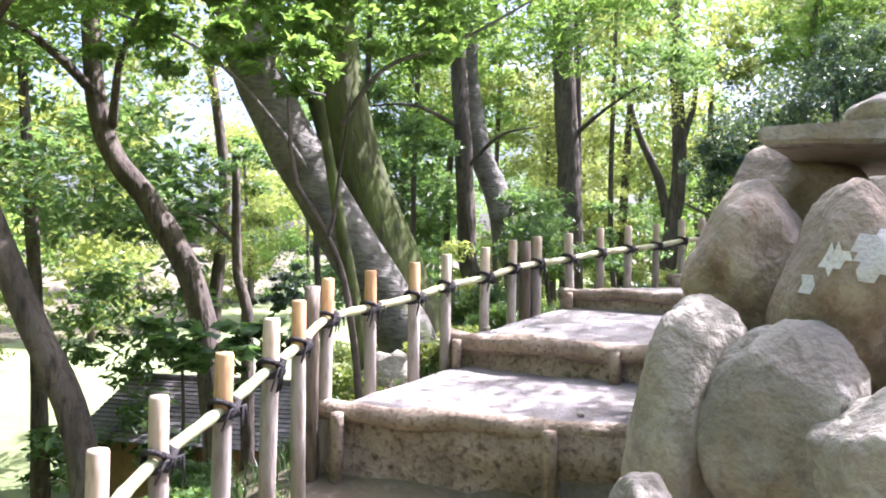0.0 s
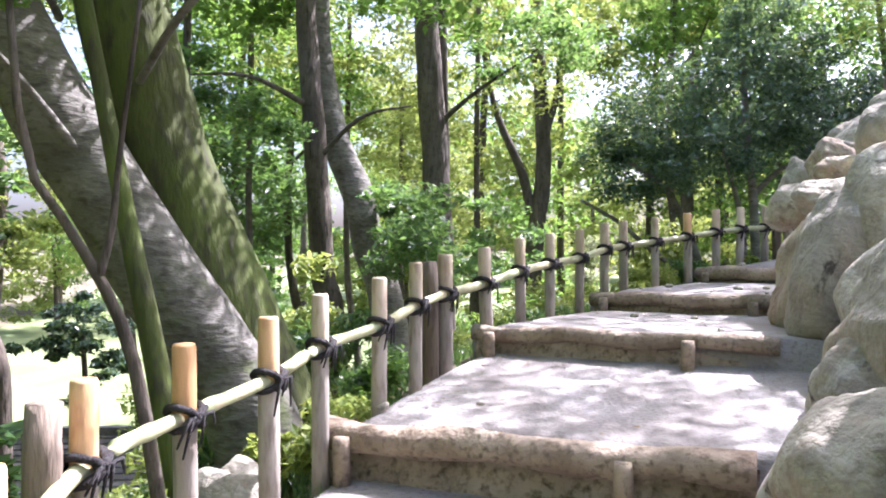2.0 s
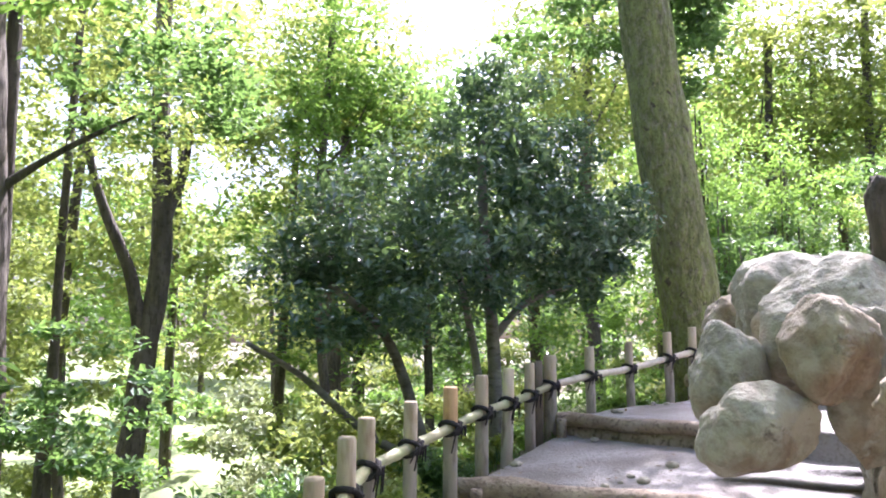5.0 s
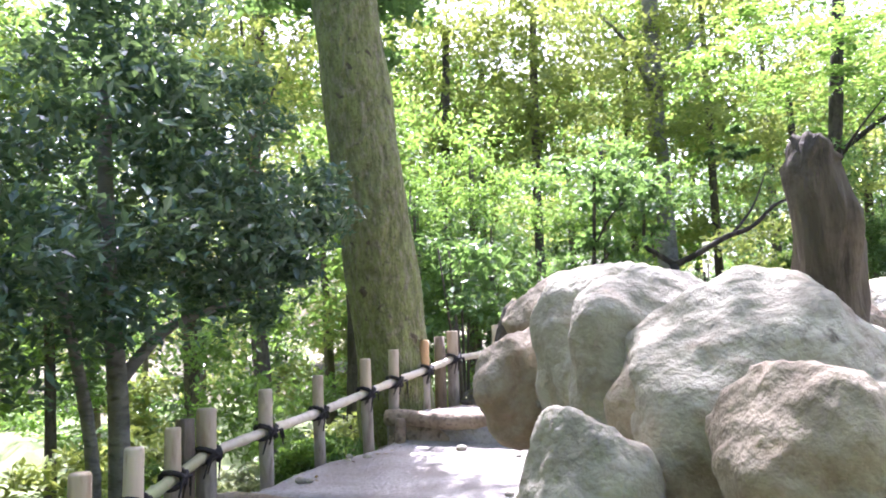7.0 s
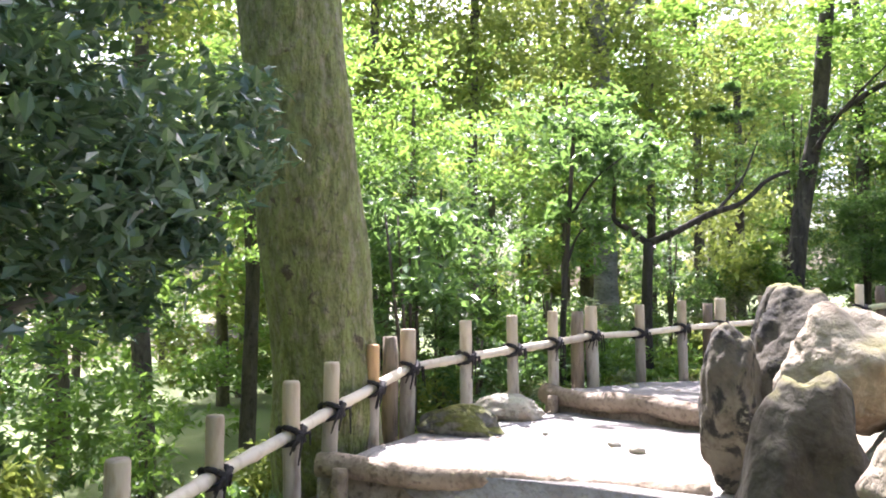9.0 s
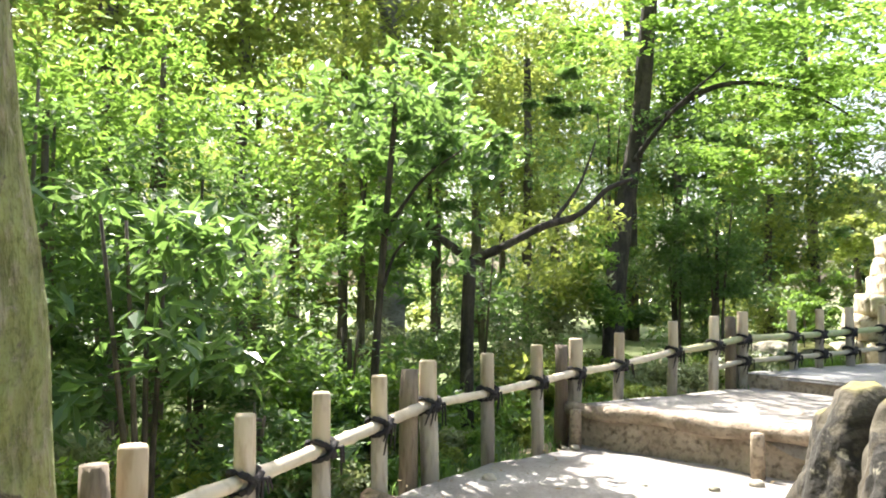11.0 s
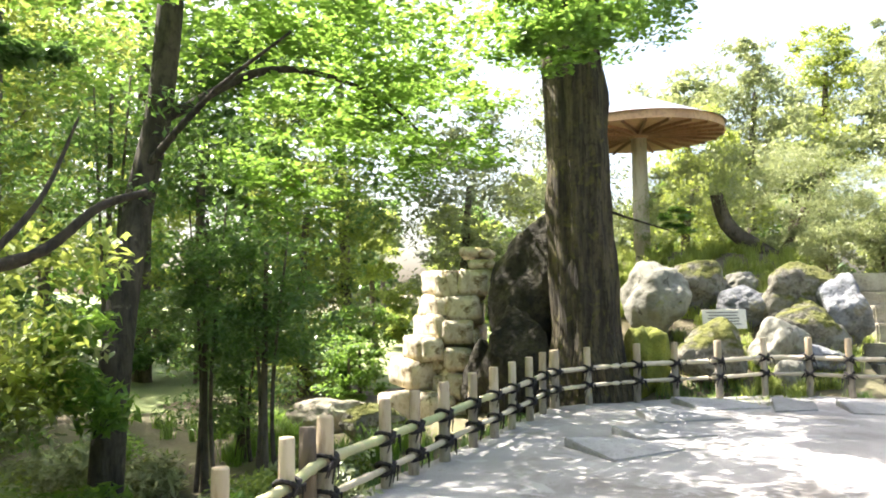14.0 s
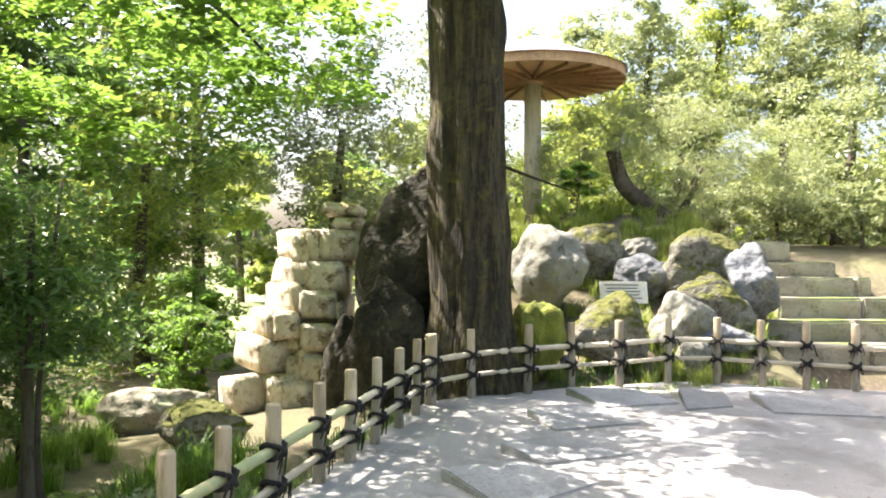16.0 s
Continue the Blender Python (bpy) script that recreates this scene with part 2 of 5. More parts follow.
# same cedar, darkened: shade under the roof is put into the rafters' colour
M_RAFTER = material("shade_toned_rafter", (0.24, 0.12, 0.06), (0.33, 0.17, 0.09), 3.0, 0.7, 0.3, 20.0, (0.18, 0.09, 0.05))
M_POLE = material("pale_pole", (0.46, 0.40, 0.33), (0.56, 0.50, 0.42), 2.0, 0.7, 0.2, 20.0, (0.36, 0.30, 0.24), stretch=(1, 1, 0.2))
M_COPPER = material("roof_sheet", (0.22, 0.22, 0.24), (0.34, 0.34, 0.36), 3.0, 0.45, 0.2, 20.0, (0.14, 0.14, 0.15), metal=0.3)
M_STEP_STONE = material("cut_stone", (0.23, 0.21, 0.165), (0.36, 0.335, 0.28), 2.0, 0.9, 0.5, 40.0, (0.24, 0.22, 0.17), moss=0.2, pits=0.6)
M_SLAB = material("paving_stone", (0.25, 0.25, 0.255), (0.34, 0.34, 0.345), 2.0, 0.9, 0.5, 40.0, (0.20, 0.195, 0.19), pits=0.3)
M_SIGN = material("sign_board", (0.66, 0.63, 0.56), (0.74, 0.71, 0.64), 3.0, 0.7, 0.05, 30.0, (0.6, 0.57, 0.5))
M_INK = material("ink", (0.12, 0.11, 0.10), (0.16, 0.15, 0.14), 8.0, 0.8, 0.0)
# near-white colour for the sun spots painted on one boulder
M_SUN_PATCH = material("white_sun_patch", (0.66, 0.66, 0.62), (0.76, 0.76, 0.72), 9.0, 0.95, 0.4, 60.0, (0.55, 0.55, 0.5))


# ---- mesh helpers ----
def mesh_object(name, verts, faces, mat, parent=None, smooth=True, label=""):
    me = bpy.data.meshes.new(name)
    verts = np.asarray(verts, dtype=np.float32)
    if isinstance(faces, np.ndarray):
        k = faces.shape[1]
        me.vertices.add(len(verts))
        me.vertices.foreach_set("co", verts.ravel())
        me.loops.add(faces.size)
        me.loops.foreach_set("vertex_index", faces.ravel().astype(np.int32))
        me.polygons.add(len(faces))
        me.polygons.foreach_set("loop_start", np.arange(0, faces.size, k, dtype=np.int32))
        me.update(calc_edges=True)
    else:
        me.from_pydata([tuple(map(float, v)) for v in verts], [], faces)
        me.update()
    me.polygons.foreach_set("use_smooth", np.full(len(me.polygons), smooth))
    me.materials.append(mat)
    ob = new(name, me)
    if parent is not None:
        ob.parent = parent
    if label:
        tagged(ob, label=label)
    return ob


def part(name, bm, mat, parent=None, label="", smooth=False):
    me = bpy.data.meshes.new(name)
    bm.to_mesh(me)
    bm.free()
    me.polygons.foreach_set("use_smooth", np.full(len(me.polygons), smooth))
    me.materials.append(mat)
    ob = new(name, me)
    if parent is not None:
        ob.parent = parent
    if label:
        tagged(ob, label=label)
    return ob


def empty(name, place=(0, 0, 0)):
    ob = new(name)
    ob.empty_display_size = 0.2
    ob.location = place
    return ob


def tube(points, radii, sides=10, rough=0.0, freq=3.0, cap=True, groove=0.0):
    """A tube along points whose radii change, with an uneven skin."""
    pts = [Vector(p) for p in points]
    verts, faces = [], []
    for i, p in enumerate(pts):
        d = (pts[min(i + 1, len(pts) - 1)] - pts[max(i - 1, 0)]).normalized()
        a = d.cross(Vector((0.31, 0.95, 0.05))).normalized() if abs(d.y) < 0.9 else d.cross(Vector((1, 0, 0))).normalized()
        b = d.cross(a)
        for k in range(sides):
            w = 2 * math.pi * k / sides
            out = a * math.cos(w) + b * math.sin(w)
            r = radii[i]
            if rough:
                r *= 1 + rough * noise.noise((p + out * 0.6) * freq)
            if groove:
                r *= 1 + groove * math.sin(9 * w + 2.5 * noise.noise(p * 0.9 + out)) + 0.6 * groove * math.sin(17 * w + 3 * noise.noise(p * 1.4))
            verts.append(p + out * r)
    for i in range(len(pts) - 1):
        for k in range(sides):
            a, b = i * sides + k, i * sides + (k + 1) % sides
            faces.append((a, b, b + sides, a + sides))
    if cap:
        faces.append(tuple(range(sides))[::-1])
        faces.append(tuple(range((len(pts) - 1) * sides, len(pts) * sides)))
    return verts, faces


def merged(parts_):
    verts, faces = [], []
    for v, f in parts_:
        o = len(verts)
        verts += v
        faces += [tuple(i + o for i in q) for q in f]
    return verts, faces


def spline(points, n):
    """n points on a smooth line through the given ones."""
    p = np.array([tuple(q) for q in points], float)
    p = np.vstack([2 * p[0] - p[1], p, 2 * p[-1] - p[-2]])
    out = []
    for u in np.linspace(0, len(points) - 1 - 1e-6, n):
        i, f = int(u), u - int(u)
        a, b, c, d = p[i], p[i + 1], p[i + 2], p[i + 3]
        out.append(0.5 * (2 * b + (c - a) * f + (2 * a - 5 * b + 4 * c - d) * f * f + (3 * b - a - 3 * c + d) * f ** 3))
    return out


def box(x, y, z, bevel=0.0):
    bm = bmesh.new()
    bmesh.ops.create_cube(bm, size=1)
    bmesh.ops.scale(bm, vec=(x, y, z), verts=bm.verts)
    if bevel:
        bmesh.ops.bevel(bm, geom=bm.edges[:], offset=bevel, segments=2, affect="EDGES")
    return bm


rng = np.random.default_rng(7)


def leaves(centres, radii, count, size, flat=0.5, tilt=0.5, narrow=0.5, droop=0.0):
    """Folded leaves strewn round clump centres: arrays of vertices and triangles."""
    c = np.asarray(centres, float)
    r = np.asarray(radii, float)
    pick = rng.integers(0, len(c), count)
    d = rng.normal(size=(count, 3))
    d /= np.linalg.norm(d, axis=1)[:, None]
    d *= rng.random(count)[:, None] ** 0.45
    d[:, 2] *= flat
    pos = c[pick] + d * r[pick][:, None]
    yaw = rng.random(count) * 2 * np.pi
    slope = rng.normal(0, tilt, count) - droop
    along = np.stack([np.cos(yaw) * np.cos(slope), np.sin(yaw) * np.cos(slope), np.sin(slope)], 1)
    side = np.stack([-np.sin(yaw), np.cos(yaw), rng.normal(0, tilt, count)], 1)
    side /= np.linalg.norm(side, axis=1)[:, None]
    up = np.cross(along, side)
    s = size * (0.6 + 0.8 * rng.random(count))[:, None]
    v = np.stack([pos - along * s * 0.5, pos + side * s * narrow * 0.5 + up * s * 0.08, pos + along * s * 0.5, pos - side * s * narrow * 0.5 + up * s * 0.08], 1).reshape(-1, 3)
    k = np.arange(count)[:, None] * 4
    f = np.concatenate([k + [[0, 2, 1]], k + [[0, 3, 2]]], 1).reshape(-1, 3)
    return v, f
# ---- the plan: fence line and the treads of the stepped path ----
POSTS = [(-0.93, 4.24, 1.02), (-0.85, 4.61, 1.10), (-0.76, 5.15, 1.22), (-0.52, 5.61, 1.27), (-0.22, 6.03, 1.33), (0.03, 6.56, 1.40), (0.38, 6.93, 1.47), (0.66, 7.34, 1.55), (0.94, 7.77, 1.60), (1.32, 8.15, 1.65), (1.75, 8.63, 1.73), (2.17, 9.08, 1.78), (2.59, 9.42, 1.83), (3.04, 9.87, 1.91), (3.42, 10.25, 1.95), (3.91, 10.49, 2.00), (4.44, 10.73, 2.06), (4.94, 10.95, 2.12), (5.36, 11.09, 2.16), (5.85, 11.32, 2.19), (6.29, 11.48, 2.25), (6.75, 11.40, 2.33), (7.46, 11.47, 2.38), (8.00, 11.38, 2.48), (8.46, 11.37, 2.54), (8.98, 11.33, 2.61), (9.50, 11.28, 2.69), (9.91, 10.98, 2.74), (10.42, 10.74, 2.77), (10.93, 10.50, 2.80), (11.47, 10.24, 2.84), (11.97, 9.84, 2.85), (12.31, 9.46, 2.89), (12.83, 9.08, 2.91), (13.22, 8.64, 2.94), (13.59, 8.07, 3.03), (13.96, 7.57, 3.07), (14.31, 7.16, 3.11), (14.75, 6.47, 3.12), (15.00, 6.05, 3.13), (15.26, 5.59, 3.15), (15.61, 5.02, 3.17), (15.87, 4.56, 3.18), (16.19, 4.05, 3.19), (16.49, 3.55, 3.20), (16.80, 3.06, 3.22), (17.06, 2.63, 3.22), (17.06, 2.05, 3.23), (16.79, 1.41, 3.26), (16.63, 0.85, 3.26), (16.36, 0.29, 3.27), (16.10, -0.37, 3.29), (15.66, -0.72, 3.29), (15.22, -0.90, 3.28), (14.78, -1.10, 3.28), (14.36, -1.40, 3.26), (13.90, -1.72, 3.25), (13.40, -1.95, 3.24)]
FENCE = np.array([p[:2] for p in POSTS])
FIRST = np.array([[-1.95, -3.0], [-1.75, -0.5], [-1.5, 1.5], [-1.27, 3.0]])   # the line goes on behind the start
LINE = np.vstack([FIRST, FENCE])
# station (post number), height at its front edge and at its back
TREADS = [(-3.0, -0.55, -0.12), (3.15, 0.38, 0.46), (6.35, 0.71, 0.88), (10.05, 1.06, 1.05), (13.8, 1.20, 1.27), (17.65, 1.40, 1.56),
          (21.3, 1.72, 1.79), (25.08, 2.00, 1.98), (30.06, 2.14, 2.11), (34.0, 2.41, 2.37), (38.05, 2.50, 2.47)]
TERRACE = 2.47
WIDTH = 1.75


def station(x, y):
    """Station along the fence and distance to its right, for arrays of places."""
    shape = np.shape(x)
    q = np.stack([np.ravel(x), np.ravel(y)], 1)
    best = np.full(len(q), 1e9)
    s, d = np.zeros(len(q)), np.zeros(len(q))
    for i in range(len(LINE) - 1):
        a, b = LINE[i], LINE[i + 1]
        e = b - a
        u = np.clip(((q - a) @ e) / (e @ e), 0, 1)
        off = q - a - u[:, None] * e
        dist = np.linalg.norm(off, axis=1)
        side = np.sign(e[1] * (q[:, 0] - a[0]) - e[0] * (q[:, 1] - a[1]))
        m = dist < best
        best[m], s[m], d[m] = dist[m], (i + u)[m] - 3, (dist * side)[m]
    return s.reshape(shape), d.reshape(shape)


def tread_height(s):
    s = np.asarray(s, float)
    z = np.full(s.shape, TREADS[0][1])
    for i, (a, z0, z1) in enumerate(TREADS):
        b = TREADS[i + 1][0] if i + 1 < len(TREADS) else 60.0
        m = s >= a
        z = np.where(m, z0 + (z1 - z0) * np.clip((s - a) / (b - a), 0, 1), z)
    return np.where(s > 38.05, TERRACE, z)


def soft_height(s):
    """The slope of the path without its steps."""
    return np.interp(s, [-4, 3.1, 6.3, 10, 13.8, 17.6, 21.3, 25, 30, 34, 38, 60], [-0.6, 0.05, 0.46, 0.88, 1.05, 1.26, 1.56, 1.79, 1.98, 2.10, 2.37, 2.40])


def bumps(x, y, f):
    return np.sin(x * f * 1.3 + 1.7 * np.sin(y * f * 0.7)) * np.cos(y * f * 1.1 + 1.3 * np.sin(x * f * 0.9))


def terrain(x, y):
    x, y = np.asarray(x, float), np.asarray(y, float)
    s, d = station(x, y)
    b = soft_height(s) - 0.10
    # down the bank beyond the fence
    out = np.clip(-d - 0.25, 0, None)
    fall = np.interp(s, [0, 20, 30, 37, 42, 50], [0.52, 0.5, 0.42, 0.30, 0.10, 0.03])
    low = np.interp(s, [0, 22, 36, 44, 52], [-4.6, -2.6, -0.5, 1.6, 2.3])
    z_out = np.maximum(b - fall * out - 0.02 * out ** 1.5, low) + 0.08 * bumps(x, y, 1.1) * np.clip(out, 0, 1)
    # up behind the boulders to the level of the terrace
    rise = np.clip((d - WIDTH - 0.35) / 1.5, 0, 1)
    top = np.maximum(b, np.interp(s, [-3, 2, 8, 16, 24, 34], [0.4, 1.0, 1.5, 1.9, 2.15, 2.38]))
    z_in = b + (top - b) * (rise * rise * (3 - 2 * rise)) + 0.04 * bumps(x, y, 2.1) * rise
    deep = np.clip((d - 2.7) / 1.6, 0, 1)
    z_in = z_in + (2.3 + 0.05 * bumps(x, y, 0.8) - z_in) * deep * deep * (3 - 2 * deep) * np.clip((y - 0.5) / 3, 0, 1)
    z = np.where(d < 0, z_out, z_in)
    # the planted bank with the rocks and the stone stairs behind the terrace
    dep = 0.717 * (x - 11.32) - 0.697 * (y - 8.04)
    lat = -0.697 * (x - 11.32) - 0.717 * (y - 8.04)
    rocks_z = np.interp(dep, [9.0, 10, 11, 12, 13, 14.6, 18, 26], [2.3, 2.65, 3.2, 3.75, 4.3, 4.82, 4.9, 4.0]) + 0.04 * bumps(x, y, 2.0)
    w_in = np.clip((lat + 1.2) / 2.0, 0, 1) * np.clip((4.75 - lat) / 0.3, 0, 1)
    z = np.where((dep > 9) & (w_in > 0) & (dep < 30), np.maximum(z, 2.3 + (rocks_z - 2.3) * w_in), z)
    stair_z = np.interp(dep, [10.5, 11.1, 12.8, 14.6, 18, 26], [2.35, 2.75, 3.9, 4.2, 4.3, 4.0])
    z = np.where((dep > 10.4) & (lat > 4.4) & (lat < 9) & (dep < 30), np.maximum(z, stair_z), z)
    far = np.clip((np.hypot(x - 8, y - 6) - 45) / 60, 0, 1)
    return z + far * 6 * (0.6 + 0.4 * bumps(x, y, 0.05))


# ---- ground ----
g = np.concatenate([-400 * 0.72 ** np.arange(0, 8), np.arange(-22, -4, 0.8), np.arange(-4, 24, 0.22), np.arange(24, 44, 0.9), 44 + 400 * (1 - 0.8 ** np.arange(0, 12)) * 1.1])
g = np.unique(g.round(3))
gx, gy = np.meshgrid(g, g, indexing="ij")
gz = terrain(gx, gy)
n = len(g)
idx = np.arange(n * n).reshape(n, n)
quads = np.stack([idx[:-1, :-1], idx[1:, :-1], idx[1:, 1:], idx[:-1, 1:]], -1).reshape(-1, 4)
ground = mesh_object("ground", np.stack([gx, gy, gz], -1).reshape(-1, 3), quads, M_GROUND)
tagged(ground, "leaf-littered brown forest soil with patches of moss and grass", "ground", kind="structure")
ground.data.materials.append(M_LAWN)
cx, cy = gx[:-1, :-1].ravel(), gy[:-1, :-1].ravel()
cs, cd = station(cx, cy)
lawn = (cd < -9) & (np.hypot(cx - 8, cy - 6) < 46)
ground.data.polygons.foreach_set("material_index", lawn.astype(np.int32))


def at_station(s, d):
    """A place on the plan from station and distance to the right."""
    i = int(np.clip(math.floor(s) + 3, 0, len(LINE) - 2))
    f = s + 3 - i
    p = LINE[i] + (LINE[i + 1] - LINE[i]) * f
    lo, hi = LINE[max(i - 2, 0)], LINE[min(i + 3, len(LINE) - 1)]
    e = (hi - lo) / np.linalg.norm(hi - lo)
    return p + np.array([e[1], -e[0]]) * d


# ---- stepped path ----
path = empty("path")
tagged(path, "pale trodden earth path rising in long log-edged steps", "path", kind="structure")
for i, (a, z0, z1) in enumerate(TREADS[:-1]):
    b = TREADS[i + 1][0]
    rows_n, cols = max(4, int((b - a) * 3)), 14
    v, f = [], []
    for r in range(rows_n + 1):
        s = a + (b - a) * r / rows_n
        for c in range(cols + 1):
            d = -0.12 + (WIDTH + 1.0) * c / cols
            x, y = at_station(s, d)
            z = z0 + (z1 - z0) * r / rows_n + 0.018 * noise.noise((x * 2.2, y * 2.2, i)) + 0.01 * noise.noise((x * 7, y * 7, i))
            if c == 0:
                z -= 0.10
            v.append((x, y, z))
    w = cols + 1
    for r in range(rows_n):
        for c in range(cols):
            f.append((r * w + c, r * w + c + 1, (r + 1) * w + c + 1, (r + 1) * w + c))
    # the earth face under the front edge
    o = len(v)
    for c in range(cols + 1):
        x, y, z = v[c]
        v.append((x, y, z - 0.5))
    for c in range(cols):
        f.append((c + 1, c, o + c, o + c + 1))
    ob = mesh_object("tread", v, f, M_PATH, path)
    if i == 0:
        continue
    # log along the front edge, riser board and short stakes
    lower = TREADS[i - 1][2]
    edge = [Vector((*at_station(a + 0.02 * math.sin(k * 2.1 + i) - 0.17, -0.05 + (WIDTH + 0.32) * k / 8), z0 - 0.035 + 0.012 * math.sin(k * 1.7 + i))) for k in range(9)]
    rr = 0.058 + 0.01 * (i % 3)
    v, f = tube(spline(edge, 22), [rr * (1 + 0.08 * math.sin(k * 0.9 + i)) for k in range(22)], 12, 0.18, 5.0)
    mesh_object("log", v, f, M_LOG, path, label="weathered round log edging a step")
    v, f = [], []
    for k in range(25):
        x, y = at_station(a - 0.06 + 0.03 * math.sin(k * 1.3), -0.04 + (WIDTH + 0.32) * k / 24)
        for h in range(6):
            u = h / 5
            j = 0.025 * noise.noise((x * 5, y * 5, h * 0.9 + i))
            xx, yy = at_station(a - 0.10 - 0.10 * u + j, -0.04 + (WIDTH + 0.32) * k / 24)
            v.append((xx, yy, z0 - 0.03 - (z0 - lower + 0.02) * u))
    for k in range(24):
        for h in range(5):
            f.append((k * 6 + h, k * 6 + h + 1, k * 6 + h + 7, k * 6 + h + 6))
    mesh_object("riser", v, f, M_RISER, path, label="rough brown earth face of a step")
    for d in (0.12, WIDTH - 0.25):
        x, y = at_station(a - 0.36, d)
        v, f = tube([(x, y, lower - 0.15), (x, y, z0 - 0.06), (x, y, z0 - 0.02)], [0.045, 0.045, 0.04], 10, 0.1, 8)
        mesh_object("stake", v, f, M_LOG, path)

# ---- terrace ----
corner = [at_station(38.05, -0.10), (13.05, 6.28), (11.78, 6.65), (10.4, 6.5), (8.6, 5.4), (7.6, 3.0), (8.4, -2.0), (11.5, -3.0), (13.2, -2.3)]
corner += [at_station(s, -0.12) for s in (57, 56, 55, 54, 53, 52, 51, 50, 49, 48, 47.5, 47, 46, 45, 44, 43, 42, 41, 40, 39)]
bm = bmesh.new()
ring = [bm.verts.new((p[0], p[1], TERRACE)) for p in corner]
face = bm.faces.new(ring)
if face.normal.z < 0:
    face.normal_flip()
low = bmesh.ops.extrude_face_region(bm, geom=[face])
for v in [e for e in low["geom"] if isinstance(e, bmesh.types.BMVert)]:
    v.co.z += 0.03
bmesh.ops.bevel(bm, geom=[e for e in bm.edges if all(v.co.z > TERRACE + 0.02 for v in e.verts)], offset=0.02, segments=2, affect="EDGES")
terrace = part("terrace", bm, M_TERRACE)
tagged(terrace, "flat pale gravelled earth terrace inside the bamboo fence", "terrace", kind="structure")
# earth bank with stone kerb at the terrace's front
edge = [at_station(38.05, -0.05), (13.05, 6.28), (11.78, 6.65), (10.4, 6.5), (8.6, 5.4)]
v, f = [], []
pts = spline([(p[0], p[1], 0) for p in edge], 40)
for k, p in enumerate(pts):
    q = pts[min(k + 1, 39)] - pts[max(k - 1, 0)]
    nn = np.array([-q[1], q[0], 0]) / np.linalg.norm(q)
    if nn @ np.array([0, 1, 0]) < 0:
        nn = -nn
    for h in range(7):
        u = h / 6
        j = 0.03 * noise.noise((p[0] * 3, p[1] * 3, h * 0.8))
        a = p + nn * (0.02 + 0.10 * u ** 2 + j)
        v.append((a[0], a[1], TERRACE + 0.031 - 0.34 * u))
for k in range(39):
    for h in range(6):
        f.append((k * 7 + h, k * 7 + h + 7, k * 7 + h + 8, k * 7 + h + 1))
bank_face = mesh_object("terrace_edge", v, f, M_RISER)
tagged(bank_face, "rough brown earth face below the terrace's edge", "step", kind="structure")


# ---- fence: posts, bamboo rails, black twine ----
def binding(place, along, r_post, r_rail, seed, parent):
    """Crossed turns of twine round post and rail, with loose ends."""
    rs = random.Random(seed)
    e = Vector((along[0], along[1], 0)).normalized()
    side = Vector((e.y, -e.x, 0))
    bits = []
    for s in (-1, 1):
        pts = []
        for k in range(13):
            w = 2 * math.pi * k / 12
            pts.append(Vector(place) + e * (r_post + 0.012) * math.cos(w) * 1.05 + side * (r_post + r_rail * 0.9) * math.sin(w) + Vector((0, 0, s * (r_rail + 0.018) * math.cos(w))))
        bits.append(tube(pts, [0.013 + 0.004 * rs.random()] * 13, 6, cap=False))
    bits.append(tube([Vector(place) + side * 0.055 + e * x + Vector((0, 0, z)) for x, z in ((-0.045, 0.035), (0, 0.0), (0.045, -0.035))], [0.014, 0.02, 0.014], 6))
    bits.append(tube([Vector(place) + side * 0.06 + e * x + Vector((0, 0, z)) for x, z in ((0.045, 0.035), (0, 0.0), (-0.045, -0.035))], [0.014, 0.02, 0.014], 6))
    for k in range(5):
        a, h = rs.uniform(-0.12, 0.13), rs.uniform(0.03, 0.15)
        p = Vector(place) + side * 0.06
        bits.append(tube([p, p + e * a * 0.6 + side * 0.02 + Vector((0, 0, 0.01)), p + e * a + Vector((0, 0, -h))], [0.010, 0.008, 0.004], 5))
    v, f = merged(bits)
    return mesh_object("twine", v, f, M_TWINE, parent, label="black palm-fibre twine knot")


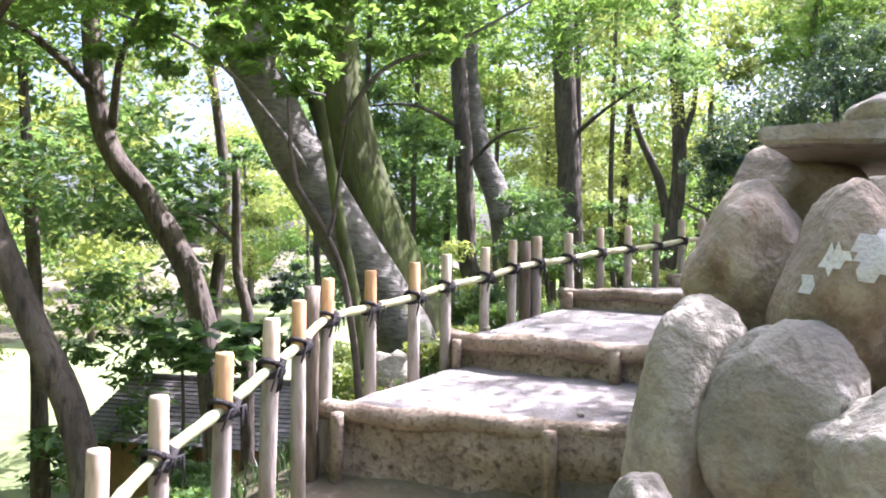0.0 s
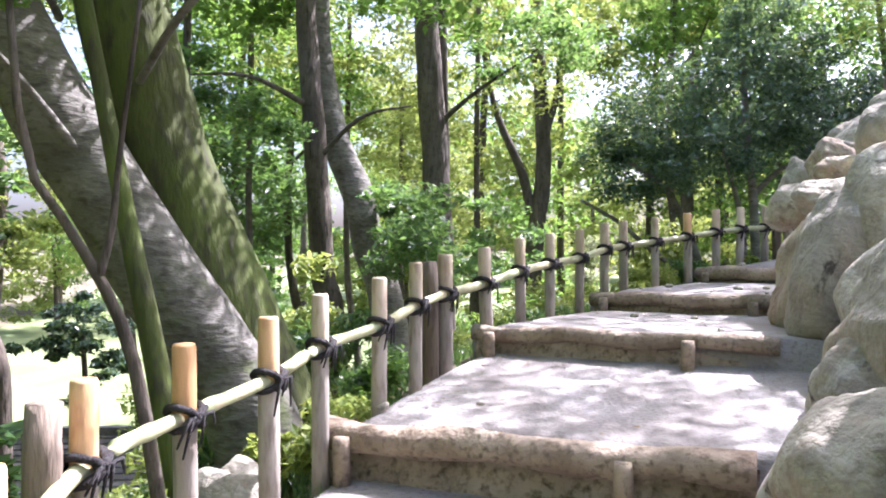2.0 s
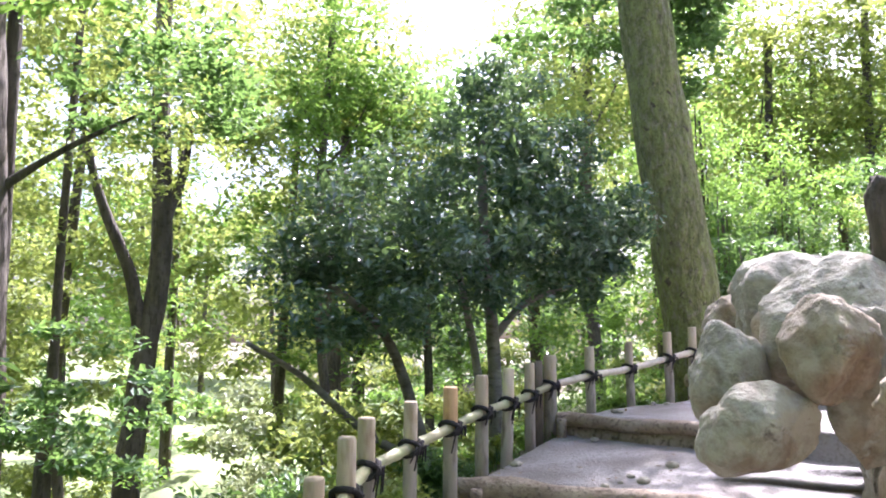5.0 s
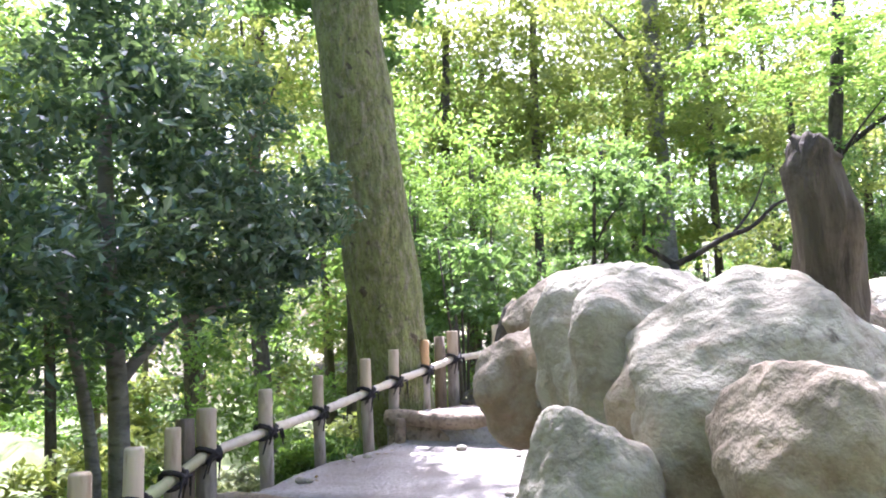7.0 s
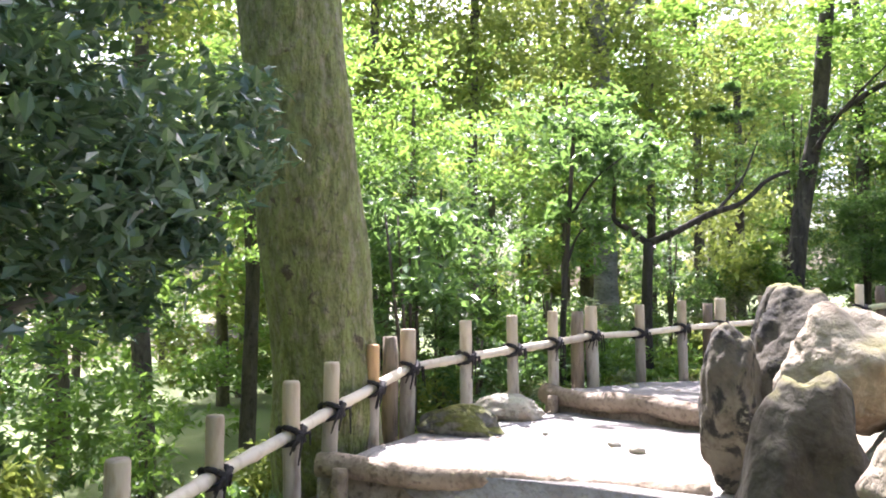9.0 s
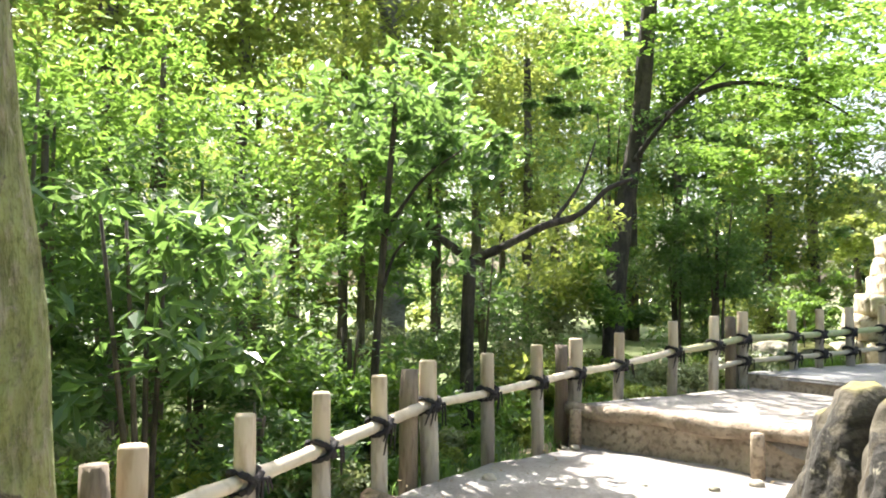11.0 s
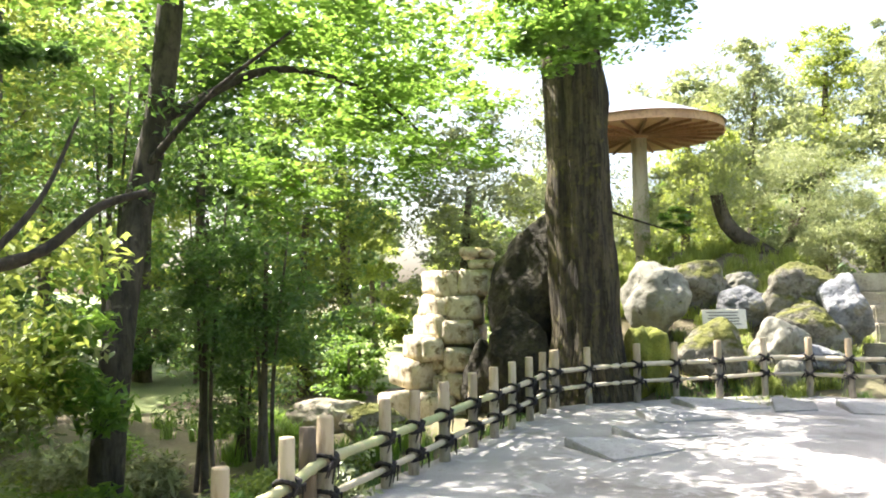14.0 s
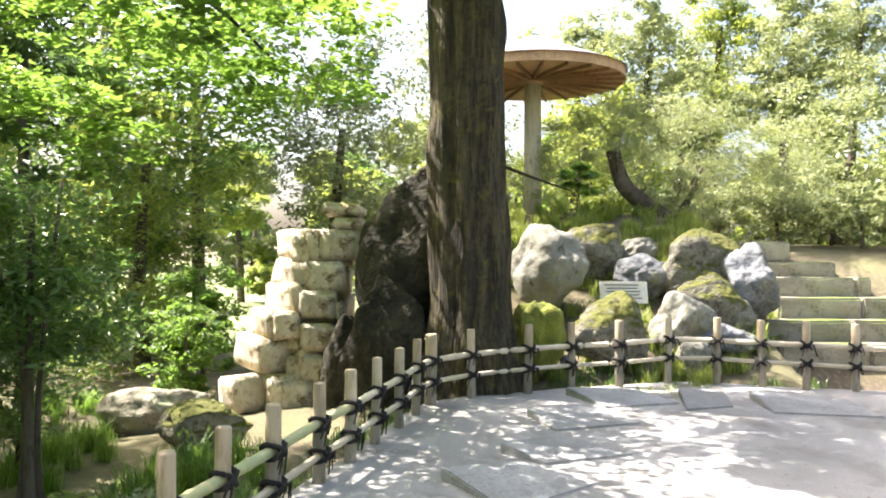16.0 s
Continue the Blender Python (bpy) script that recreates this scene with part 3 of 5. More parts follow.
fence = empty("fence")
tagged(fence, "low log-post fence with bamboo rails tied by black twine", "fence")
early = [(-1.05, 3.76), (-1.20, 3.31), (-1.28, 2.91), (-1.38, 2.4), (-1.47, 1.9), (-1.55, 1.4)]
ALL = [(x, y, 1.02 - 0.132 * (k + 1)) for k, (x, y) in enumerate(early)][::-1] + POSTS
rail_pts, low_pts = [], []
ORANGE = {5, 7, 8, 9, 10, 22, 31}
DARK = {8, 14, 26, 32, 36, 39, 43}
for k, (x, y, z) in enumerate(ALL):
    rs = random.Random(k)
    r = 0.040 + 0.008 * rs.random() + (0.012 if k in (14, 26, 32, 36, 39, 43, 52) else 0)
    lean = Vector((rs.uniform(-0.03, 0.03), rs.uniform(-0.03, 0.03), 0))
    base = float(tread_height(np.array(min(max(k - 5.0, -3.0), 58.0)))) - 0.25
    base = min(base, z - 0.75)
    pts = [Vector((x, y, 0)) - lean * 1 + Vector((0, 0, base)), Vector((x, y, (base + z) / 2)) - lean * 0.4, Vector((x, y, z - 0.27)) - lean * 0.1, Vector((x, y, z - 0.012)), Vector((x, y, z))]
    v, f = tube(pts, [r * 1.02, r * 1.03, r * 1.02, r, r * 0.88], 14, 0.06, 6)
    post = mesh_object("post", v, f, M_POST_O if k in ORANGE else M_POST, fence)
    post.data.materials.append(M_POST_GREY)
    post.data.polygons.foreach_set("material_index", [1 if max(v[i].z for i in q) < z - 0.2 else 0 for q in f])
    i0, i1 = max(k - 1, 0), min(k + 1, len(ALL) - 1)
    e = Vector((ALL[i1][0] - ALL[i0][0], ALL[i1][1] - ALL[i0][1], 0)).normalized()
    side = Vector((e.y, -e.x, 0))
    if k in DARK:
        p = Vector((x, y, 0)) - e * 0.13 - side * 0.05
        v, f = tube([p + Vector((0, 0, base - 0.1)), p + Vector((0, 0, z - 0.20)), p + Vector((0, 0, z - 0.05))], [0.058, 0.055, 0.05], 12, 0.2, 6)
        mesh_object("stake", v, f, M_STAKE, fence, label="stout dark rotting stake")
    drop = 0.27
    rail_pts.append(Vector((x, y, z - drop)))
    low_pts.append(Vector((x, y, z - drop - 0.22)))
    binding((x, y, z - drop), e, r, 0.026, k, fence)
    if k >= 43:
        binding((x, y, z - drop - 0.21), e, r, 0.024, k + 99, fence)


def rail(points, r, name, mat):
    """One bamboo pole through a run of posts, with its nodes."""
    length = sum((b - a).length for a, b in zip(points, points[1:]))
    m = max(8, int(length / 0.055))
    pts = spline(points, m)
    radii = [r * (1.0 + (0.16 if k % 6 == 0 else 0.0)) for k in range(m)]
    v, f = tube(pts, radii, 10)
    mesh_object(name, v, f, mat, fence)


cuts = [0, 6, 14, 20, 26, 32, 36, 41, 48, 52, 58, len(ALL) - 1]
for a, b in zip(cuts, cuts[1:]):
    pts = rail_pts[a:b + 1]
    if len(pts) > 1:
        rail(pts, 0.028 + 0.002 * (a % 3), "rail", M_BAMBOO if a < 26 or a == 41 else M_BAMBOO_PALE)
rail(low_pts[42:48], 0.024, "rail", M_BAMBOO_PALE)
rail(low_pts[47:53], 0.024, "rail", M_BAMBOO_PALE)
rail(low_pts[52:58], 0.024, "rail", M_BAMBOO_PALE)
rail(low_pts[57:], 0.024, "rail", M_BAMBOO_PALE)
# ---- boulders ----
def boulder(x, y, z, w, d, h, turn, mat, seed, label, name="boulder", sharp=0.16, tilt=0.0):
    """A weathered boulder: facets worn round, cracks and dents."""
    bm = bmesh.new()
    bmesh.ops.create_icosphere(bm, subdivisions=5, radius=1.0)
    rs = random.Random(seed)
    o = Vector((rs.uniform(-9, 9), rs.uniform(-9, 9), rs.uniform(-9, 9)))
    cutters = [(Vector((rs.gauss(0, 1), rs.gauss(0, 1), rs.gauss(0, 0.8))).normalized(), rs.uniform(0.62, 0.90)) for _ in range(10)]
    for v in bm.verts:
        p = v.co.normalized()
        r = (1 + sum(max(p.dot(nrm) / dist, 0) ** 16 for nrm, dist in cutters)) ** (-1 / 16)
        r *= 1 + 0.8 * sharp * noise.noise(p * 1.4 + o) + 0.34 * sharp * noise.noise(p * 3.7 + o) + 0.13 * sharp * noise.noise(p * 9 + o) + 0.06 * sharp * noise.noise(p * 21 + o)
        crack = abs(noise.noise(p * 1.3 + o * 1.7))
        if crack < 0.022:
            r -= 0.16 * sharp * (1 - crack / 0.022)
        v.co = p * r
    sx = [max(v.co[i] for v in bm.verts) - min(v.co[i] for v in bm.verts) for i in range(3)]
    for v in bm.verts:
        v.co = Vector((v.co.x * w / sx[0], v.co.y * d / sx[1], v.co.z * h / sx[2]))
    ob = part(name, bm, mat, smooth=True)
    ob.matrix_world = pose(x, y, z, 0, tilt, turn)
    tagged(ob, label, "rock", "boulders by the path")
    return ob


ROCK_WORDS = {M_ROCK: "rounded grey boulder with pale lichen stains", M_ROCK_B: "warm grey-brown cracked boulder in a rock pile",
              M_ROCK_MOSS: "dark rock covered with green moss", M_ROCK_DARK: "tall blackish rough rock beside a tree trunk", M_ROCK_BLUE: "smooth bluish-grey garden rock",
              M_ROCK_BROWN: "rough brown boulder with dark pitted stains", M_ROCK_GREY: "grey-green garden rock with lichen and cracks", M_MOSS: "rock cushioned with bright yellow-green moss"}
ROCKS = [
    (1.08, 3.46, 0.62, 0.52, 0.55, 1.12, 0, 7, M_ROCK),
    (1.37, 3.16, 0.62, 0.66, 0.62, 0.92, 0, 10, M_ROCK),
    (1.56, 2.76, 0.56, 0.44, 0.46, 0.70, 0, 0, M_ROCK),
    (1.57, 3.92, 1.34, 0.70, 0.70, 0.86, 0, 22, M_ROCK_B),
    (1.79, 3.37, 1.27, 0.68, 0.66, 0.96, 0, 8, M_ROCK_B),
    (2.00, 4.50, 1.66, 0.76, 0.74, 0.90, 0, 12, M_ROCK_B),
    (0.72, 2.71, 0.50, 0.23, 0.21, 0.22, 0, 0, M_ROCK),
    (2.32, 3.98, 2.13, 0.50, 0.42, 0.24, 0, 0, M_ROCK),
    (1.66, 4.80, 0.90, 0.48, 0.60, 0.70, -12, 30, M_ROCK),
    (2.65, 5.50, 1.20, 0.70, 0.75, 0.95, -12, 10, M_ROCK),
    (2.20, 5.15, 0.75, 0.60, 0.60, 0.60, -20, 0, M_ROCK),
    (3.78, 7.53, 1.98, 0.54, 0.40, 0.30, -25, 0, M_ROCK),
    (4.01, 7.73, 2.18, 0.44, 0.34, 0.28, -25, -5, M_ROCK_B),
    (4.46, 7.60, 2.42, 0.63, 0.61, 0.80, -25, 20, M_ROCK),
    (3.80, 6.72, 1.45, 1.10, 0.95, 1.75, -12, 14, M_ROCK),
    (3.52, 6.98, 1.20, 0.95, 1.00, 1.55, -16, 0, M_ROCK),
    (3.75, 7.42, 1.30, 0.85, 0.85, 1.15, -24, 0, M_ROCK_B),
    (5.55, 9.04, 2.71, 0.48, 0.34, 0.30, -67, -24, M_ROCK_B),
    (5.75, 9.33, 2.50, 0.20, 0.26, 0.52, -67, 8, M_ROCK_BROWN),
    (5.28, 9.13, 2.44, 0.36, 0.34, 0.44, -67, 32, M_ROCK_B),
    (5.20, 8.77, 2.48, 0.56, 0.54, 0.72, -67, 0, M_ROCK),
    (6.03, 9.20, 2.78, 0.22, 0.24, 0.24, -67, 0, M_ROCK_B),
    (5.02, 8.62, 2.52, 0.60, 0.50, 0.58, -66, 10, M_ROCK),
    (4.77, 8.34, 2.44, 0.74, 0.60, 0.70, -66, 0, M_ROCK),
    (4.40, 8.71, 2.20, 0.36, 0.34, 0.46, -60, 0, M_ROCK),
    (4.35, 8.21, 2.32, 0.40, 0.38, 0.46, -66, -8, M_ROCK_B),
    (4.17, 8.46, 1.98, 0.49, 0.40, 0.40, -55, 0, M_ROCK),
    (4.52, 8.11, 2.25, 0.36, 0.36, 0.70, -55, 0, M_ROCK),
    (4.79, 8.47, 2.30, 0.58, 0.50, 0.58, -55, 0, M_ROCK_B),
    (6.10, 8.85, 2.50, 0.60, 0.55, 0.55, -68, 0, M_ROCK),
    (8.36, 9.24, 2.36, 0.30, 0.34, 0.78, -87, 0, M_ROCK_BROWN),
    (8.66, 8.90, 2.50, 0.56, 0.56, 1.00, -87, -6, M_ROCK_BROWN),
    (8.95, 8.86, 2.45, 0.55, 0.52, 1.05, -91, -8, M_ROCK_BROWN),
    (18.14, -0.59, 3.77, 1.10, 1.08, 1.25, -134, 10, M_ROCK_GREY),
    (18.34, -1.97, 3.96, 1.09, 1.07, 1.07, -134, 0, M_ROCK_MOSS),
    (17.86, -2.60, 4.13, 0.59, 0.49, 0.41, -134, 0, M_ROCK_GREY),
    (17.46, -2.01, 3.74, 0.87, 0.67, 0.60, -134, 0, M_ROCK_BLUE),
    (16.84, -2.50, 4.05, 1.28, 0.80, 0.70, -134, 5, M_ROCK_MOSS),
    (16.13, -2.66, 3.68, 0.74, 0.72, 0.92, -134, -12, M_ROCK_BLUE),
    (16.57, -2.36, 3.69, 0.66, 0.45, 0.34, -134, 0, M_ROCK_MOSS),
    (16.37, -2.13, 3.39, 0.98, 0.62, 0.56, -134, 8, M_ROCK_MOSS),
    (16.44, -1.34, 3.21, 0.84, 0.68, 0.74, -134, 0, M_ROCK_GREY),
    (16.92, -0.42, 3.15, 1.00, 0.80, 0.82, -134, 0, M_ROCK_MOSS),
    (17.42, 0.53, 3.10, 0.68, 0.64, 0.84, -134, 0, M_MOSS),
    (16.07, -1.73, 2.88, 0.96, 0.52, 0.46, -134, 0, M_ROCK_BLUE),
    (16.09, -2.28, 3.19, 0.46, 0.40, 0.40, -134, 0, M_ROCK_GREY),
    (16.09, -0.99, 2.78, 0.50, 0.40, 0.36, -134, 0, M_ROCK_GREY),
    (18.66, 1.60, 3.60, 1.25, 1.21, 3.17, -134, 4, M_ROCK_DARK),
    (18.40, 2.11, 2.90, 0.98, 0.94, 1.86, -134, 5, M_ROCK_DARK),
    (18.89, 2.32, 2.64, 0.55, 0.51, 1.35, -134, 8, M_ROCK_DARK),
    (18.41, 4.41, 2.35, 0.88, 0.70, 0.49, -134, 0, M_ROCK_MOSS),
    (19.94, 4.19, 2.30, 1.24, 0.90, 0.50, -134, 0, M_ROCK),
    (9.56, 10.91, 2.02, 0.60, 0.30, 0.30, -85, 0, M_ROCK_MOSS),
    (10.30, 10.72, 2.06, 0.55, 0.33, 0.24, -85, 0, M_ROCK),
    (-0.39, 6.70, 0.39, 0.40, 0.33, 0.33, 0, 0, M_ROCK),
    (-0.44, 6.47, 0.36, 0.52, 0.40, 0.41, -8, 0, M_ROCK),
]
SUN_PATCH_ON = 4
for k, (x, y, z, w, d, h, turn, tilt, mat) in enumerate(ROCKS):
    if x > 15:      # rocks of the bank reach down into it
        down = max(0.0, z - h / 2 - float(terrain(np.array([x]), np.array([y]))[0]) + 0.06)
        z, h = z - down / 2, h + down
    rock_ob = boulder(x, y, z, w * 1.04, d * 1.08, h * 1.04, turn, mat, 40 + k, ROCK_WORDS[mat], sharp=0.25 if mat == M_ROCK_DARK else (0.15 if x < 3 else 0.21) if mat in (M_ROCK, M_ROCK_B) else 0.26, tilt=tilt)
    if k == SUN_PATCH_ON:
        # spots of sunlight painted as white patches on the face towards the path
        for way, size in ((Vector((-0.35, -0.88, 0.30)), 0.085), (Vector((-0.62, -0.74, 0.20)), 0.05), (Vector((-0.80, -0.58, -0.12)), 0.04)):
            src = rock_ob.data
            hit_at = max((v.co for v in src.vertices), key=lambda c: c.normalized().dot(way.normalized()))
            keep = [q for q in src.polygons if (q.center - hit_at).length < size * (1 + 0.5 * noise.noise(q.center * 14))]
            names = {i: j for j, i in enumerate(sorted({i for q in keep for i in q.vertices}))}
            mesh_object("lichen", [src.vertices[i].co + src.vertices[i].normal * 0.004 for i in names], [tuple(names[i] for i in q.vertices) for q in keep], M_SUN_PATCH, rock_ob, label="white patch standing for a spot of sunlight")
# fill the pile behind the front boulders
fill = random.Random(5)
for k in range(34):
    s = 0.5 + k * 1.0
    x, y = at_station(s, WIDTH + 1.05 + 0.35 * fill.random())
    b = float(soft_height(np.array(s)))
    h = 0.85 + 0.4 * fill.random()
    boulder(x, y, b + 0.3, 1.05 + 0.3 * fill.random(), 0.85, h, fill.uniform(0, 180), M_ROCK if k % 2 else M_ROCK_B, 200 + k, ROCK_WORDS[M_ROCK if k % 2 else M_ROCK_B])
# overhanging flat slab on the pile
bm = bmesh.new()
tops = [bm.verts.new((x, y, 2.035 + dz)) for x, y, dz in ((1.55, 3.82, 0.0), (2.60, 3.42, 0.03), (3.25, 4.35, 0.03), (2.35, 4.85, 0.0))]
face = bm.faces.new(tops)
low = bmesh.ops.extrude_face_region(bm, geom=[face])
for v in [e for e in low["geom"] if isinstance(e, bmesh.types.BMVert)]:
    v.co.z -= 0.085 if v.co.x < 1.6 else 0.15
bmesh.ops.recalc_face_normals(bm, faces=bm.faces)
bmesh.ops.bevel(bm, geom=bm.edges[:], offset=0.018, segments=2, affect="EDGES")
bmesh.ops.subdivide_edges(bm, edges=[q for q in bm.edges if q.calc_length() > 0.2], cuts=5, use_grid_fill=True)
for v in bm.verts:
    v.co += Vector((0.03, 0.03, 0.015)) * noise.noise(v.co * 4.0)
slab = part("rock_slab", bm, M_ROCK, smooth=False)
tagged(slab, "flat grey stone slab jutting out over the boulders", "rock")
# loose stones on the treads
for k in range(46):
    rs = random.Random(900 + k)
    s, d = rs.uniform(0.5, 34), rs.choice([rs.uniform(0.0, 0.25), rs.uniform(1.2, 1.7), rs.uniform(0.2, 1.6)])
    x, y = at_station(s, d)
    r = rs.uniform(0.015, 0.05)
    bm = bmesh.new()
    bmesh.ops.create_icosphere(bm, subdivisions=2, radius=r)
    for v in bm.verts:
        v.co *= 1 + 0.25 * noise.noise(v.co * 30 + Vector((k, 0, 0)))
        v.co.z *= 0.6
    ob = part("pebble", bm, M_ROCK, smooth=True)
    ob.location = (x, y, float(tread_height(np.array(s))) + r * 0.3)
    tagged(ob, "small grey stone lying on the path", "stone", "loose stones")


# ---- trees ----
def tree(name, line, r0, r1, bark, leaf, crowns, label, count=6000, size=0.09, limbs=(), flare=1.35, flat=0.45, tilt=0.5, narrow=0.5, rough=0.12, second=None, droop=0.0, groove=0.0, flare_height=0.7):
    """A trunk along a line, limbs, and a crown of leaves round clump centres (x, y, z, radius, clumps)."""
    t = empty(name)
    tagged(t, label, "tree")
    m = max(10, int(sum((Vector(b) - Vector(a)).length for a, b in zip(line, line[1:])) / 0.22))
    m = min(m, 40)
    pts = spline(line, m)
    radii = [r0 + (r1 - r0) * k / (m - 1) for k in range(m)]
    for k in range(m):
        h = (pts[k][2] - pts[0][2])
        if h < flare_height:
            radii[k] *= 1 + (flare - 1) * (1 - h / flare_height) ** 2
    v, f = tube(pts, radii, 44 if groove else 20, rough, 1.6, groove=groove)
    mesh_object("trunk", v, f, bark, t)
    if second:
        line2, ra, rb, bark2 = second
        p2 = spline(line2, 24)
        v, f = tube(p2, [ra + (rb - ra) * k / 23 for k in range(24)], 18, rough, 1.6)
        mesh_object("trunk", v, f, bark2, t)
    for lp, la, lb in limbs:
        k = max(10, 4 * len(lp))
        v, f = tube(spline(lp, k), [la + (lb - la) * q / (k - 1) for q in range(k)], 8, 0.15, 4)
        mesh_object("limb", v, f, bark, t)
    if crowns:
        cs_, rs_ = [], []
        for x, y, z, r, kk in crowns:
            d = rng.normal(size=(kk, 3))
            d /= np.linalg.norm(d, axis=1)[:, None]
            d *= (rng.random(kk) ** 0.4)[:, None] * r
            d[:, 2] *= 0.75
            cs_.append(np.array([x, y, z]) + d)
            rs_.append(np.full(kk, r * 0.30) * (0.6 + 0.8 * rng.random(kk)))
        v, f = leaves(np.vstack(cs_), np.concatenate(rs_), count, size, flat, tilt, narrow, droop)
        mesh_object("crown", v, f, leaf, t, smooth=False)
    return t


def gz_at(x, y):
    return float(terrain(np.array([x]), np.array([y]))[0])


# leaning twin-stemmed tree by the lower steps
tree("leaning_tree", [(-0.15, 7.85, -0.1), (-0.36, 7.85, 0.55), (-0.56, 7.85, 0.92), (-0.89, 7.85, 1.42), (-1.29, 7.88, 2.07), (-1.62, 7.90, 2.63), (-1.92, 7.92, 3.23), (-2.22, 7.94, 3.98), (-2.55, 7.96, 4.91), (-3.0, 8.0, 7.0)], 0.30, 0.22, M_BARK_GREY, M_LEAF_MAPLE,
     [(-1.8, 7.0, 4.6, 1.7, 46), (0.4, 7.8, 4.9, 1.7, 46), (-3.5, 8.0, 4.6, 1.8, 46), (-0.6, 6.4, 3.9, 0.9, 24), (1.8, 9.6, 4.8, 1.6, 40), (-0.95, 5.0, 2.55, 0.55, 4), (-1.3, 5.7, 3.05, 0.5, 6), (-0.3, 6.2, 3.3, 0.5, 6), (-2.3, 6.2, 3.1, 0.6, 8)], "large leaning twin-trunked tree with grey and mossy bark", 30000, 0.10, flare=1.35,
     limbs=[([(-1.6, 8.2, 3.2), (-1.5, 7.0, 3.3), (-1.15, 5.8, 2.85), (-0.9, 5.0, 2.45), (-0.7, 4.5, 2.3)], 0.03, 0.006), ([(-1.2, 8.2, 2.6), (-0.6, 7.2, 3.1), (0.1, 6.7, 3.25), (0.9, 6.3, 3.6)], 0.03, 0.008), ([(-1.0, 8.1, 1.6), (-1.6, 7.4, 2.6), (-2.2, 6.8, 3.2), (-3.2, 6.4, 3.5)], 0.035, 0.008)],
     second=([(-0.12, 8.25, -0.1), (-0.28, 8.22, 0.55), (-0.42, 8.21, 0.92), (-0.65, 8.22, 1.51), (-0.90, 8.24, 2.15), (-1.08, 8.24, 2.75), (-1.21, 8.24, 3.34), (-1.32, 8.24, 4.14), (-1.43, 8.23, 5.13), (-1.5, 8.2, 7.5)], 0.37, 0.27, M_BARK_GREEN))
# slender trunks down the bank
zb = gz_at(-2.9, 9.4)
tree("bank_tree", [(-2.6, 9.4, zb - 0.2), (-2.9, 9.4, 0.6), (-3.5, 9.4, 1.9), (-4.0, 9.3, 2.6), (-4.25, 9.3, 3.6), (-4.3, 9.3, 5.5)], 0.17, 0.10, M_BARK, M_LEAF_MAPLE,
     [(-4.2, 9.0, 5.0, 1.8, 30), (-5.0, 8.0, 4.2, 1.3, 22), (-3.4, 7.2, 4.6, 1.2, 18)], "crooked dark-barked tree on the bank", 6500, 0.11,
     limbs=[([(-4.0, 9.3, 2.9), (-3.7, 8.8, 3.6), (-3.2, 8.3, 4.2)], 0.06, 0.02), ([(-4.1, 9.3, 3.2), (-4.8, 8.8, 3.9), (-5.6, 8.4, 4.1)], 0.07, 0.02)])
zb = gz_at(-3.0, 5.8)
tree("bank_tree", [(-2.55, 5.9, zb - 0.3), (-2.75, 5.9, 0.0), (-3.15, 5.9, 0.9), (-3.5, 5.8, 1.9), (-3.7, 5.7, 3.0), (-3.6, 5.5, 4.2)], 0.13, 0.07, M_BARK, M_LEAF_MAPLE,
     [(-3.3, 5.4, 4.0, 1.4, 26), (-2.4, 5.0, 3.9, 1.0, 20)], "thin dark leaning tree below the fence", 5000, 0.10,
     limbs=[([(-3.6, 5.8, 2.4), (-3.0, 5.2, 3.0), (-2.4, 4.9, 3.2)], 0.05, 0.012)])
tree("bank_tree", [(-5.4, 18.4, -4.0), (-5.4, 18.4, 0), (-5.2, 18.4, 3.0), (-5.7, 18.4, 6.5)], 0.19, 0.10, M_BARK, M_LEAF_YEL, [(-5.5, 18, 6.5, 2.6, 40), (-4.6, 17.6, 2.2, 1.3, 14)], "thin dark tree in front of the lawn", 7000, 0.15)
# saplings and shrubs just beyond the lower fence
zb = gz_at(-0.63, 5.9)
tree("sapling", [(-0.60, 5.9, zb - 0.2), (-0.63, 5.9, 0.43), (-0.71, 5.91, 0.98), (-0.78, 5.92, 1.28), (-0.88, 5.93, 1.51), (-1.01, 5.95, 1.73), (-1.16, 5.96, 2.0), (-1.2, 5.9, 2.6)], 0.034, 0.014, M_BARK, M_LEAF_MAPLE,
     [(-1.3, 5.7, 2.9, 0.45, 8)], "thin dark crooked sapling in front of the leaning tree", 420, 0.09, flare=1.2, limbs=[([(-0.88, 5.93, 1.51), (-0.83, 5.93, 1.72), (-0.80, 5.92, 2.0), (-0.70, 5.8, 2.6)], 0.02, 0.008)])
zb = gz_at(-0.62, 6.71)
tree("mossy_sapling", [(-0.60, 6.7, zb - 0.2), (-0.64, 6.71, 0.28), (-0.71, 6.72, 0.69), (-0.81, 6.73, 1.24), (-0.95, 6.8, 1.9), (-1.2, 6.9, 3.2)], 0.085, 0.04, M_BARK_GREEN, M_LEAF_MAPLE,
     [(-1.3, 6.9, 3.5, 0.6, 12)], "slim young tree with yellow-green mossy bark", 900, 0.09, flare=1.3)
zb = gz_at(-2.45, 9.63)
